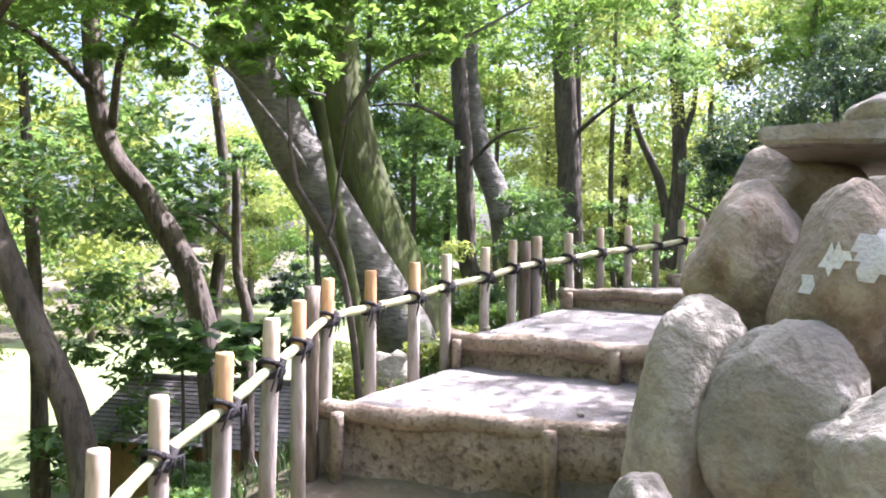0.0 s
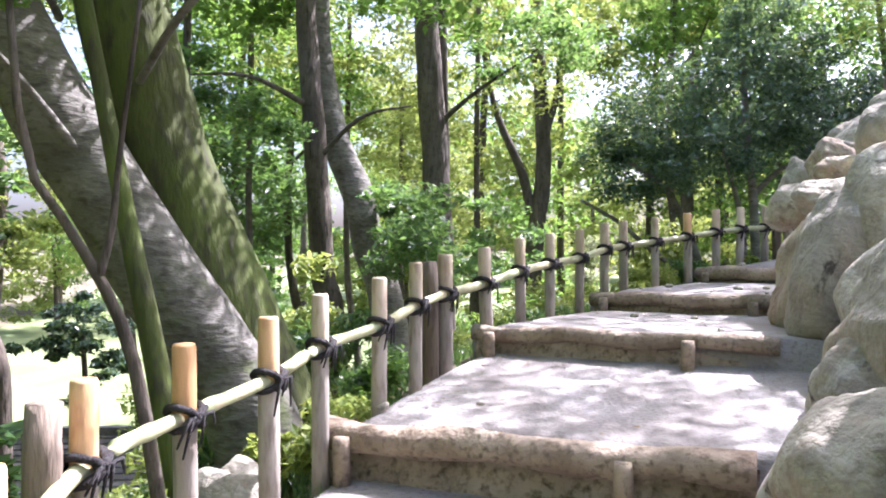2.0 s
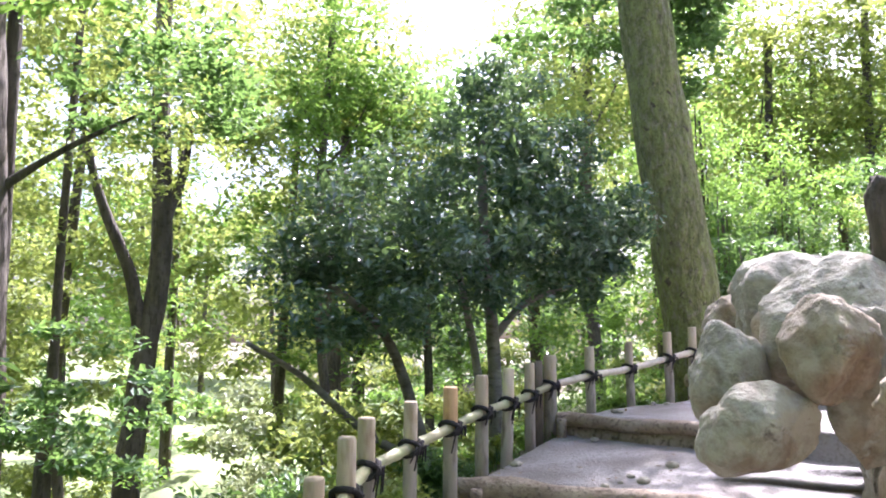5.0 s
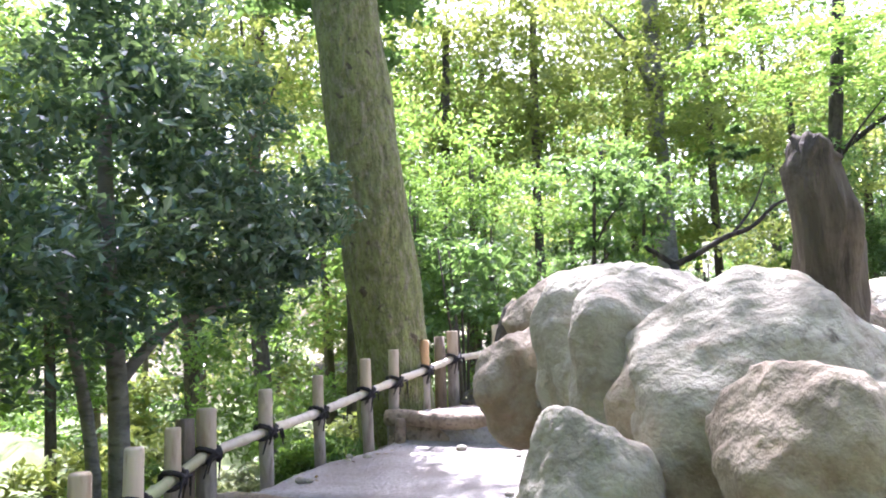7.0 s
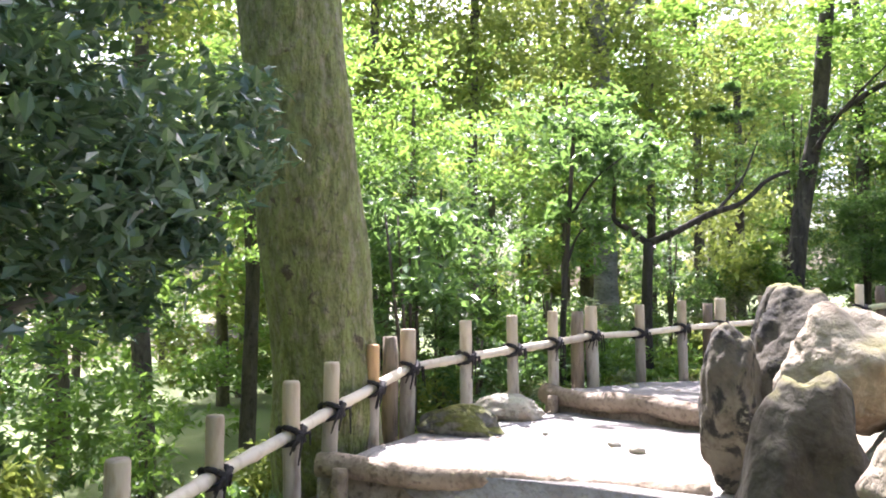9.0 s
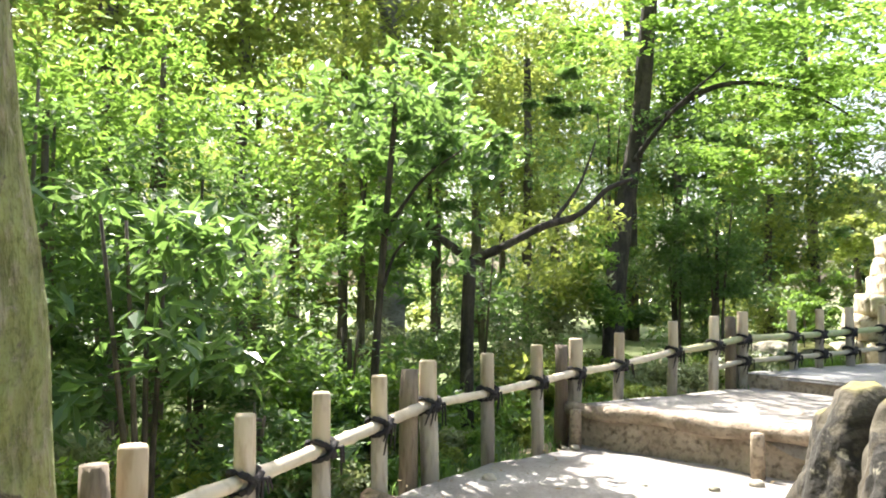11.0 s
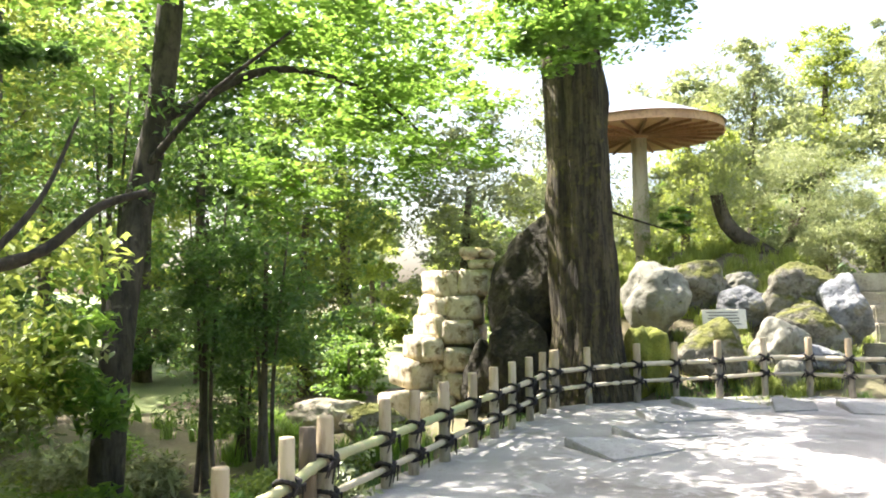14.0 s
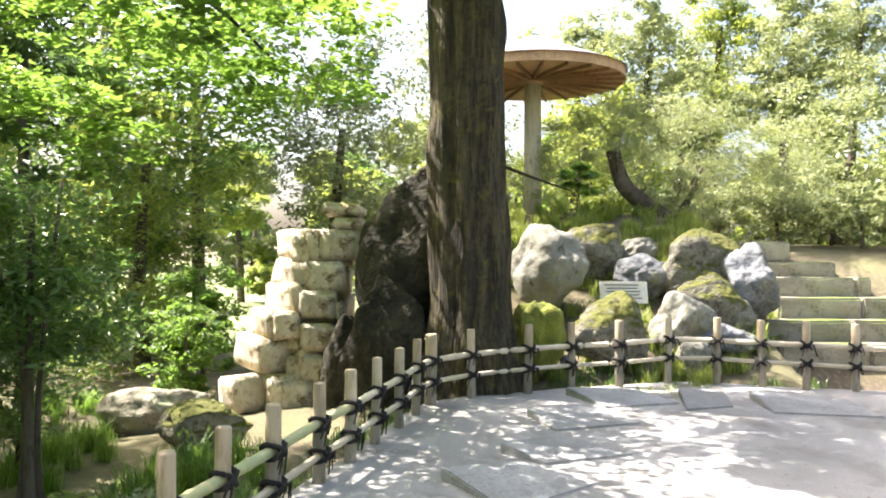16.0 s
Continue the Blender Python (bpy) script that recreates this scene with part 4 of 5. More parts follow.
tree("sapling", [(-2.38, 9.63, zb - 0.2), (-2.41, 9.63, 0.35), (-2.43, 9.63, 0.75), (-2.54, 9.64, 1.1), (-2.57, 9.65, 1.5), (-2.6, 9.65, 2.6)], 0.085, 0.05, M_BARK, M_LEAF_MID,
     [(-2.6, 9.4, 2.5, 0.7, 14)], "thin dark wavy trunk with a few leafy twigs", 900, 0.10, flare=1.2, limbs=[([(-2.57, 9.65, 1.5), (-2.9, 9.5, 1.8), (-3.2, 9.3, 1.9)], 0.03, 0.008)])
zb = gz_at(-2.0, 10.6)
tree("dark_shrub", [(-2.0, 10.6, zb - 0.2), (-1.98, 10.6, 0.2), (-2.02, 10.6, 0.95)], 0.04, 0.02, M_BARK, M_LEAF_DARK, [(-2.0, 10.6, 0.95, 0.42, 16), (-1.85, 10.6, 0.45, 0.38, 12), (-2.3, 10.5, 0.75, 0.3, 8)], "round dark evergreen shrub on the bank", 2600, 0.085)
for x, y, z, r in ((-1.63, 5.82, 0.60, 0.36), (-1.42, 6.1, 0.70, 0.28), (-2.07, 6.17, 0.68, 0.36)):
    zb = gz_at(x, y)
    tree("aralia", [(x, y, zb - 0.1), (x + 0.03, y, (zb + z) / 2), (x, y, z)], 0.018, 0.01, M_BARK, M_LEAF_MID, [(x, y, z, r, 12)], "broad-leaved green shrub below the fence", 190, 0.15, flat=0.3, tilt=0.35, narrow=0.75)
# row of trunks beyond the fence
WORDS = "tall slim tree with a dark trunk and light green leaves"
tree("tall_tree", [(0.66, 13.2, -1.6), (0.53, 13.19, 0.78), (0.42, 13.21, 1.39), (0.36, 13.21, 2.77), (0.26, 13.22, 4.15), (0.21, 13.22, 5.22), (0.18, 13.22, 8.0)], 0.19, 0.12, M_BARK, M_LEAF_MID, [(0.2, 12.9, 6.4, 1.9, 46), (-0.9, 12.6, 3.4, 1.0, 20)], WORDS, 8000, 0.11,
     limbs=[([(0.36, 13.2, 2.9), (0.9, 12.7, 3.4), (1.5, 12.3, 3.5)], 0.04, 0.01), ([(0.3, 13.2, 3.6), (-0.5, 12.8, 3.9), (-1.3, 12.4, 3.8)], 0.045, 0.01)])
tree("tall_tree", [(1.75, 13.5, -1.6), (1.38, 13.52, 0.74), (1.11, 13.57, 1.70), (0.92, 13.61, 2.50), (0.65, 13.66, 3.23), (0.42, 13.70, 4.19), (0.38, 13.70, 5.23), (0.43, 13.67, 8.0)], 0.25, 0.18, M_BARK_GREY, M_LEAF_MID, [(0.6, 13.4, 6.8, 2.0, 46), (1.6, 12.8, 2.1, 0.8, 16)], "crooked grey-brown trunk among light green leaves", 8000, 0.11, rough=0.2)
tree("tall_tree", [(2.8, 16.3, -2.5), (2.71, 16.31, 0.09), (2.68, 16.30, 1.93), (2.60, 16.30, 3.66), (2.51, 16.31, 5.19), (2.46, 16.31, 6.42), (2.40, 16.30, 9.5)], 0.28, 0.2, M_BARK, M_LEAF_MID, [(2.4, 15.6, 7.6, 2.4, 55), (3.2, 15.2, 1.7, 1.2, 22), (4.2, 15.4, 5.4, 1.3, 26)], WORDS, 10000, 0.12,
     limbs=[([(2.6, 16.3, 3.9), (3.3, 15.9, 4.5), (4.2, 15.5, 5.1)], 0.06, 0.012)], second=([(2.95, 16.5, -2.5), (2.85, 16.48, 1.1), (2.84, 16.46, 3.38), (2.81, 16.44, 5.66), (2.79, 16.42, 8.87)], 0.10, 0.07, M_BARK))
tree("tall_tree", [(6.1, 21.7, -3.4), (6.16, 21.71, -0.42), (6.26, 21.68, 0.89), (6.38, 21.64, 2.35), (6.56, 21.59, 3.80), (6.51, 21.58, 5.55), (6.40, 21.59, 7.45), (6.39, 21.57, 10.4)], 0.27, 0.15, M_BARK, M_LEAF_YEL, [(6.4, 21, 9.4, 2.8, 50), (4.6, 21.4, 7.6, 1.5, 24), (7.8, 21, 7.0, 1.3, 20)], "dark forked tree with light green leaves", 9000, 0.15,
     limbs=[([(6.24, 21.67, 2.64), (6.03, 21.70, 3.66), (5.54, 21.80, 4.83), (5.23, 21.86, 5.85), (4.98, 21.90, 7.31)], 0.14, 0.05), ([(6.53, 21.59, 4.39), (6.90, 21.50, 5.70), (7.04, 21.46, 6.72), (7.6, 21.4, 7.6)], 0.10, 0.03)])
zb = gz_at(12.0, 24.0)
tree("tall_tree", [(12.0, 24, zb - 0.3), (12.1, 24, zb + 3), (11.95, 24, zb + 6), (12.3, 24, zb + 9), (12.5, 24, zb + 12)], 0.24, 0.12, M_BARK, M_LEAF_YEL, [(12.3, 23.5, 9.4, 2.6, 46), (13.8, 23, 7.6, 1.6, 26)], WORDS, 8000, 0.15,
     limbs=[([(12.0, 24, zb + 7.5), (12.8, 23.8, zb + 8.6), (13.8, 23.4, zb + 9.6)], 0.08, 0.02), ([(12.1, 24, zb + 8), (11.4, 23.8, zb + 9), (10.6, 23.6, zb + 9.6)], 0.08, 0.02)])
for x, y, z, r in ((-2.6, 16.5, 7.0, 1.9), (-0.6, 18.0, 7.0, 2.2), (1.4, 19.5, 6.2, 2.2), (4.2, 19.0, 7.6, 2.2), (3.2, 23.5, 5.4, 2.3), (-1.4, 14.6, 6.8, 1.5)):
    zb = gz_at(x, y)
    tree("tall_tree", [(x, y, zb - 0.3), (x + 0.15, y, zb + 2), (x - 0.1, y, (zb + z) / 2), (x, y, z + 0.8)], 0.10, 0.05, M_BARK, M_LEAF_YEL if x > 0 else M_LEAF_MAPLE, [(x, y, z, r, 50), (x + 0.9, y - 0.5, z - r * 0.9, r * 0.7, 30), (x - 0.9, y, z + r * 0.6, r * 0.7, 26)], WORDS, 7500, 0.12)
# camellia: several thin stems, dense dark glossy crown
zb = gz_at(5.6, 12.0)
camellia = tree("camellia", [(5.65, 11.95, zb - 0.2), (5.62, 11.95, 2.2), (5.55, 12.0, 3.2), (5.5, 12.0, 4.3)], 0.075, 0.04, M_BARK_GREY, M_LEAF_DARK,
     [(5.5, 12.0, 3.55, 1.25, 70), (4.55, 12.1, 3.05, 1.05, 50), (6.45, 11.9, 3.6, 1.0, 50), (5.75, 12.0, 4.5, 0.75, 36), (3.9, 12.3, 2.75, 0.7, 26), (6.9, 11.8, 3.2, 0.7, 26)],
     "dense camellia tree with dark glossy leaves and several stems", 29000, 0.086, flare=1.2, flat=0.7, tilt=0.55, narrow=0.48,
     limbs=[([(5.45, 12.0, zb - 0.2), (5.47, 12.0, 1.9), (5.2, 12.0, 3.0)], 0.06, 0.03), ([(5.0, 12.1, zb - 0.2), (4.75, 12.1, 1.7), (4.4, 12.1, 2.4), (3.9, 12.2, 2.8)], 0.07, 0.03),
            ([(5.1, 12.2, zb), (4.4, 12.3, 1.5), (3.8, 12.4, 2.0), (3.3, 12.5, 2.3)], 0.05, 0.02), ([(5.6, 12.0, 2.3), (6.0, 11.9, 2.7), (6.6, 11.8, 2.9)], 0.05, 0.02)])
camellia.location = (0.65, 0.22, 0.05)
# big mossy straight trunk
zb = gz_at(9.0, 11.75)
tree("mossy_tree", [(9.25, 11.68, zb - 0.4), (9.09, 11.68, 2.0), (9.01, 11.69, 2.63), (8.91, 11.72, 3.26), (8.77, 11.77, 4.2), (8.65, 11.81, 5.03), (8.52, 11.84, 5.87), (8.37, 11.84, 7.1), (8.2, 11.86, 11.5)], 0.365, 0.27, M_BARK_MOSS, M_LEAF_MID, [(8.4, 12, 9.5, 3.5, 60), (9.9, 13.2, 6.9, 1.6, 30), (10.6, 12.6, 8.0, 1.5, 26)], "massive straight trunk with mossy flaking bark", 14000, 0.14, flare=1.2, rough=0.13, groove=0.015)
# small evergreens, forked tree and thin trunks along the upper path
zb = gz_at(14.6, 9.9)
tree("forked_tree", [(14.55, 9.85, zb - 0.2), (14.56, 9.87, 2.6), (14.57, 9.84, 3.62)], 0.075, 0.065, M_BARK_DARK, M_LEAF_MID, [(14.2, 10.4, 4.7, 0.9, 24), (14.6, 8.9, 5.3, 0.4, 8)], "small forked tree with crooked dark limbs", 4200, 0.09,
     limbs=[([(14.57, 9.84, 3.60), (14.57, 10.10, 3.80), (14.57, 10.27, 3.95), (14.57, 10.26, 4.42), (14.5, 10.4, 5.0)], 0.05, 0.015), ([(14.57, 9.84, 3.60), (14.57, 9.52, 3.74), (14.57, 9.12, 3.95), (14.57, 8.72, 4.09), (14.57, 8.43, 4.35), (14.57, 8.17, 4.46)], 0.055, 0.02), ([(14.57, 9.0, 4.0), (14.7, 8.7, 4.4), (14.8, 8.5, 4.9)], 0.025, 0.008)])
zb = gz_at(16.8, 7.6)
tree("dark_tree", [(16.72, 7.95, zb - 0.4), (16.75, 7.85, 3.2), (16.9, 7.65, 4.6), (16.98, 7.45, 5.6), (17.05, 7.3, 7.0), (17.15, 7.1, 9.0)], 0.14, 0.10, M_BARK_DARK, M_LEAF_MAPLE,
     [(15.8, 6.4, 7.0, 1.4, 44), (17.2, 5.6, 6.4, 1.4, 44), (17.6, 4.4, 5.9, 1.2, 40), (18.4, 7.0, 6.8, 1.6, 40), (16.2, 8.6, 7.2, 1.3, 30), (18.6, 5.4, 5.4, 1.0, 30), (19.5, 4.0, 6.5, 1.3, 36), (20.4, 2.8, 7.0, 1.2, 30), (18.4, 3.2, 7.2, 1.2, 32)], "slim dark trunk carrying layered bright green maple sprays", 24000, 0.085, flat=0.22, tilt=0.28, narrow=0.8,
     limbs=[([(16.95, 7.4, 5.5), (16.9, 6.4, 6.1), (17.1, 5.2, 6.1), (17.5, 4.2, 5.8)], 0.05, 0.01), ([(16.9, 7.6, 5.0), (16.3, 7.2, 5.6), (15.6, 6.8, 6.0)], 0.04, 0.01)])
zb = gz_at(22.8, 11.1)
tree("tall_tree", [(22.8, 11.1, zb - 0.5), (22.7, 11.1, 4.0), (22.9, 11.2, 8.0), (22.6, 11.1, 14)], 0.31, 0.2, M_BARK_GREY, M_LEAF_YEL, [(22.5, 11, 11, 3.4, 60), (21.5, 11.5, 8.0, 2.0, 30)], "tall grey-barked trunk among green leaves", 11000, 0.16,
     limbs=[([(22.8, 11.1, 8.6), (21.6, 11.6, 9.8), (20.4, 12.0, 10.2)], 0.1, 0.02), ([(22.8, 11.1, 9.0), (23.8, 10.4, 10.2), (24.8, 10.0, 11)], 0.1, 0.02)])
for k, (x, y, z, r, n_, mat) in enumerate([(11.4, 12.6, 3.7, 1.1, 5200, M_LEAF_MID), (12.6, 12.0, 3.3, 1.1, 5200, M_LEAF_MID), (13.4, 12.6, 4.6, 1.3, 6000, M_LEAF_MAPLE), (11.9, 13.2, 5.0, 1.5, 6500, M_LEAF_MAPLE), (15.2, 11.0, 4.9, 1.2, 5000, M_LEAF_MAPLE),
                                          (17.3, 6.3, 3.9, 0.9, 4200, M_LEAF_MID), (18.2, 6.6, 4.1, 1.1, 5000, M_LEAF_MID), (19.2, 5.8, 3.1, 1.1, 5000, M_LEAF_MID), (16.3, 9.6, 3.0, 1.0, 5000, M_LEAF_MID), (13.1, 10.9, 2.4, 0.8, 4200, M_LEAF_MID), (11.6, 11.3, 2.1, 0.6, 2800, M_LEAF_MID), (17.7, 7.7, 5.2, 1.1, 3800, M_LEAF_MID)]):
    zb = gz_at(x, y)
    stems = [([(x + 0.1 * j, y + 0.08 * j, zb - 0.2), (x + 0.15 * j, y, (zb + z) / 2), (x + 0.3 * j, y + 0.1 * j, z + r * 0.7)], 0.03, 0.01) for j in (-1, 1)]
    tree("evergreen_shrub", [(x, y, zb - 0.2), (x + 0.05, y, (zb + z) / 2), (x, y, z + r * 0.6)], 0.045, 0.02, M_BARK, mat, [(x, y, z, r, 40)] + ([(x + 0.3, y - 0.2, z - r * 0.9, r * 0.7, 20)] if x < 17 else []), "leafy evergreen shrub with thin dark stems", n_, 0.086, limbs=stems, flat=0.5, narrow=0.42)
# massive dark trunk behind the terrace fence
tree("terrace_tree", [(17.58, 1.54, 2.0), (17.57, 1.54, 2.8), (17.58, 1.56, 3.84), (17.58, 1.57, 5.02), (17.59, 1.59, 6.33), (17.6, 1.62, 7.4), (17.6, 1.6, 9.5)], 0.47, 0.40, M_BARK_OLD, M_LEAF_MAPLE, [(17.2, 1.6, 8.4, 1.6, 50), (16.4, 2.6, 7.8, 1.3, 40), (18.4, 0.8, 8.1, 1.1, 30), (16.6, 0.7, 4.85, 0.3, 8), (16.0, 3.4, 7.0, 0.8, 24)], "massive old dark trunk with rough grooved bark", 15000, 0.085, flare=1.9, flat=0.3, tilt=0.35, rough=0.16, narrow=0.8, groove=0.05, flare_height=1.5,
     limbs=[([(17.55, 1.5, 5.2), (17.0, 1.3, 4.95), (16.6, 0.9, 4.75)], 0.03, 0.008)])
# maple above the rock pile, whose leaves dapple the lower steps
zb = gz_at(6.6, 4.6)
tree("overhanging_maple", [(6.6, 4.6, zb - 0.3), (6.5, 4.7, zb + 2.0), (6.1, 5.0, zb + 4.2), (5.6, 5.4, zb + 6.5)], 0.16, 0.07, M_BARK, M_LEAF_MAPLE,
     [(4.7, 6.0, 6.9, 1.7, 24), (4.9, 4.2, 6.8, 1.5, 20), (5.2, 7.8, 7.4, 1.5, 18)], "maple reaching over the rock pile with loose leafy sprays", 3800, 0.10, flat=0.25, tilt=0.3, narrow=0.7,
     limbs=[([(6.2, 4.9, zb + 3.8), (5.4, 5.6, zb + 5.0), (4.6, 6.2, zb + 5.4)], 0.05, 0.012), ([(6.3, 4.8, zb + 3.4), (5.6, 4.4, zb + 4.6), (4.8, 4.1, zb + 5.2)], 0.05, 0.012)])
# understorey on the banks, with bare spots beside the stone wall and below the terrace
CLEAR = ((21.1, 3.3), (17.7, 5.4))
for k in range(270):
    rs = random.Random(3000 + k)
    s = rs.uniform(-2, 40) if k < 210 else rs.uniform(33, 43)
    d = -rs.uniform(0.5, 7.0) if k % 3 else -rs.uniform(0.35, 1.6)
    if s < 10 and d < -1.3:
        continue
    x, y = at_station(s, d)
    if any(math.hypot(x - cx, y - cy) < 1.9 for cx, cy in CLEAR):
        continue
    z = gz_at(x, y)
    r = rs.uniform(0.2, 0.42) if d > -1.6 else rs.uniform(0.45, 0.95)
    lift = rs.choice([0, 0, 0.8, 1.8]) if d < -1.6 else 0
    # the brighter leaf tones stand in for sun falling on the bank
    mat = rs.choice([M_LEAF_MID, M_LEAF_MAPLE, M_LEAF_YEL, M_LEAF_YEL]) if s < 20 else rs.choice([M_LEAF_YEL, M_LEAF_MAPLE, M_LEAF_MAPLE, M_LEAF_PALE])
    v, f = leaves([(x + rs.uniform(-r, r) * 0.6, y + rs.uniform(-r, r) * 0.6, z + lift * rs.random() + rs.uniform(0.05, 1.0) * r) for _ in range(9)], [r * 0.5] * 9, int(900 + 1500 * r), 0.07 if r < 0.45 else 0.10, 0.6, 0.6, 0.45)
    ob = mesh_object("undergrowth", v, f, mat, smooth=False)
    tagged(ob, "low leafy green undergrowth on the bank", "shrub", "undergrowth")
# bushes behind the wall end and ferns on the bare spot
for x, y, z, r in ((21.37, 3.17, 2.94, 0.60), (22.05, 2.58, 3.43, 0.60)):
    zb = gz_at(x, y)
    tree("bush", [(x, y, zb - 0.2), (x, y, (zb + z) / 2), (x, y, z)], 0.04, 0.02, M_BARK, M_LEAF_MAPLE, [(x, y, z, r, 30), (x, y, (z + zb) / 2, r * 0.9, 24)], "leafy green bush beside the stone wall", 3600, 0.09)
spots = []
for cx, cy in ((19.55, 5.14), (22.43, 4.78), (17.40, 5.08)):
    for k in range(26):
        x, y = cx + rng.normal(0, 0.5), cy + rng.normal(0, 0.5)
        spots.append((x, y, gz_at(x, y)))
fern_spots = spots
# distant woods all round
for k in range(170):
    rs = random.Random(5000 + k)
    a = 2 * math.pi * k / 85 + rs.uniform(-0.03, 0.03)
    R = rs.uniform(17, 30) if k < 85 else rs.uniform(28, 55)
    x, y = 9 + R * math.sin(a), 7 + R * math.cos(a)
    if math.hypot(x + 9, y - 30) < 10 or (x > 13 and y < 0 and math.hypot(x - 9, y - 7) < 24):
        continue
    if k < 85 and k % 3 == 0 and (a < 0.8 or a > 5.9):      # the wood is thin on this side
        continue
    zb = gz_at(x, y)
    hgt = rs.uniform(9, 15) * (0.88 if 0.42 < math.atan2(x - 1.4, y - 6.0) < 0.75 else 1.0)
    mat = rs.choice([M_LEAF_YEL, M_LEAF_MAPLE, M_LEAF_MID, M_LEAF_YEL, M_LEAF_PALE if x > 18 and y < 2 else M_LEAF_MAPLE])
    lx = rs.uniform(-1.2, 1.2)
    open_side = x > 14 and y < 0
    hh = hgt * (0.45 if open_side else 1.0)
    crowns = [(x + lx, y, zb + hh, hh * 0.27, 40), (x + rs.uniform(-2, 2), y + rs.uniform(-2, 2), zb + hh * 0.68, hh * 0.24, 36), (x + rs.uniform(-2, 2), y + rs.uniform(-2, 2), zb + hh * 0.4, hh * 0.2, 26), (x + rs.uniform(-2, 2), y + rs.uniform(-2, 2), zb + hh * 0.15, hh * 0.17, 20)]
    tree("woodland_tree", [(x, y, zb - 0.5), (x + lx * 0.2, y, zb + hh * 0.3), (x + lx * 0.6, y, zb + hh * 0.7), (x + lx, y, zb + hh)], rs.uniform(0.14, 0.3), 0.07, M_BARK, mat, crowns, "woodland tree with a thin trunk and light green crown", 9000, 0.24, flat=0.6)


# ---- round umbrella-shaped shelter ----
shelter = empty("shelter", (20.62, -3.33, 4.85))
tagged(shelter, "umbrella-shaped garden shelter with one pole and a round cedar roof", "shelter")
v, f = tube([(0, 0, -0.4), (0, 0, 1.0), (0, 0, 2.5)], [0.175, 0.165, 0.155], 20, 0.03, 2)
mesh_object("pole", v, f, M_POLE, shelter)
RO, RISE, ZR = 1.70, 0.10, 2.44
bm = bmesh.new()
for (ra, za), (rb, zb2) in (((0.10, ZR + 0.80), (RO, ZR + 0.13)), ((RO, ZR + 0.16), (RO + 0.02, ZR - 0.02)), ((RO + 0.02, ZR - 0.02), (0.12, ZR + RISE - 0.02))):
    seg = 48
    lo = [bm.verts.new((ra * math.cos(2 * math.pi * k / seg), ra * math.sin(2 * math.pi * k / seg), za)) for k in range(seg)]
    hi = [bm.verts.new((rb * math.cos(2 * math.pi * k / seg), rb * math.sin(2 * math.pi * k / seg), zb2)) for k in range(seg)]
    for k in range(seg):
        bm.faces.new((lo[k], lo[(k + 1) % seg], hi[(k + 1) % seg], hi[k]))
bmesh.ops.remove_doubles(bm, verts=bm.verts, dist=0.001)
bmesh.ops.recalc_face_normals(bm, faces=bm.faces)
roof = part("roof", bm, M_CEDAR, shelter, "round cedar-boarded roof")
bm = bmesh.new()
bmesh.ops.create_cone(bm, cap_ends=False, segments=48, radius1=RO + 0.05, radius2=0.08, depth=0.70)
bmesh.ops.translate(bm, vec=(0, 0, ZR + 0.15 + 0.35), verts=bm.verts)
part("roof_sheet", bm, M_COPPER, shelter, "grey metal sheet on top of the roof")
for k in range(24):
    w = 2 * math.pi * k / 24
    bm = box(RO - 0.12, 0.045, 0.09, 0.006)
    ob = part("rafter", bm, M_RAFTER, shelter)
    ob.location = (math.cos(w) * (RO + 0.12) / 2, math.sin(w) * (RO + 0.12) / 2, ZR - 0.04 + RISE * 0.45)
    ob.rotation_euler = (0, math.atan2(RISE - 0.05, RO - 0.12), w)
bm = bmesh.new()
bmesh.ops.create_cone(bm, cap_ends=True, segments=20, radius1=0.17, radius2=0.26, depth=0.16)
bmesh.ops.translate(bm, vec=(0, 0, ZR + 0.02), verts=bm.verts)
part("hub", bm, M_CEDAR, shelter)

# ---- dry stone wall stump beyond the fence ----
wall = empty("stone_wall")
tagged(wall, "tapering dry stone wall end of sunlit squared blocks", "wall")
rs = random.Random(77)
# each block: its span along the face and its heights
BLOCKS = [(-0.3, 0.39, 3.93, 4.35), (0.41, 0.88, 3.94, 4.35), (-0.32, 0.19, 3.58, 3.95), (0.21, 0.75, 3.55, 3.95), (-0.43, 0.17, 3.26, 3.68), (0.17, 0.64, 3.22, 3.58), (-0.53, -0.16, 2.96, 3.35), (-0.15, 0.19, 2.96, 3.32), (0.21, 0.63, 2.81, 3.19), (-0.77, -0.26, 2.54, 2.99), (-0.25, 0.24, 2.54, 2.96), (0.23, 0.58, 2.41, 2.79), (-0.56, -0.04, 2.04, 2.56), (-0.03, 0.37, 2.04, 2.47), (-0.83, -0.57, 2.04, 2.52), (0.61, 0.75, 3.18, 3.44), (-0.83, -0.35, 1.84, 2.03), (0.08, 0.42, 1.84, 2.03)]
CAPS = [(0.43, 0.96, 4.5, 4.66), (0.57, 0.96, 4.34, 4.49), (0.77, 0.99, 3.94, 4.32)]
wall_foot, wall_along, wall_in = Vector((19.515, 2.816, 0)), Vector((-0.697, -0.717, 0)), Vector((0.717, -0.697, 0))


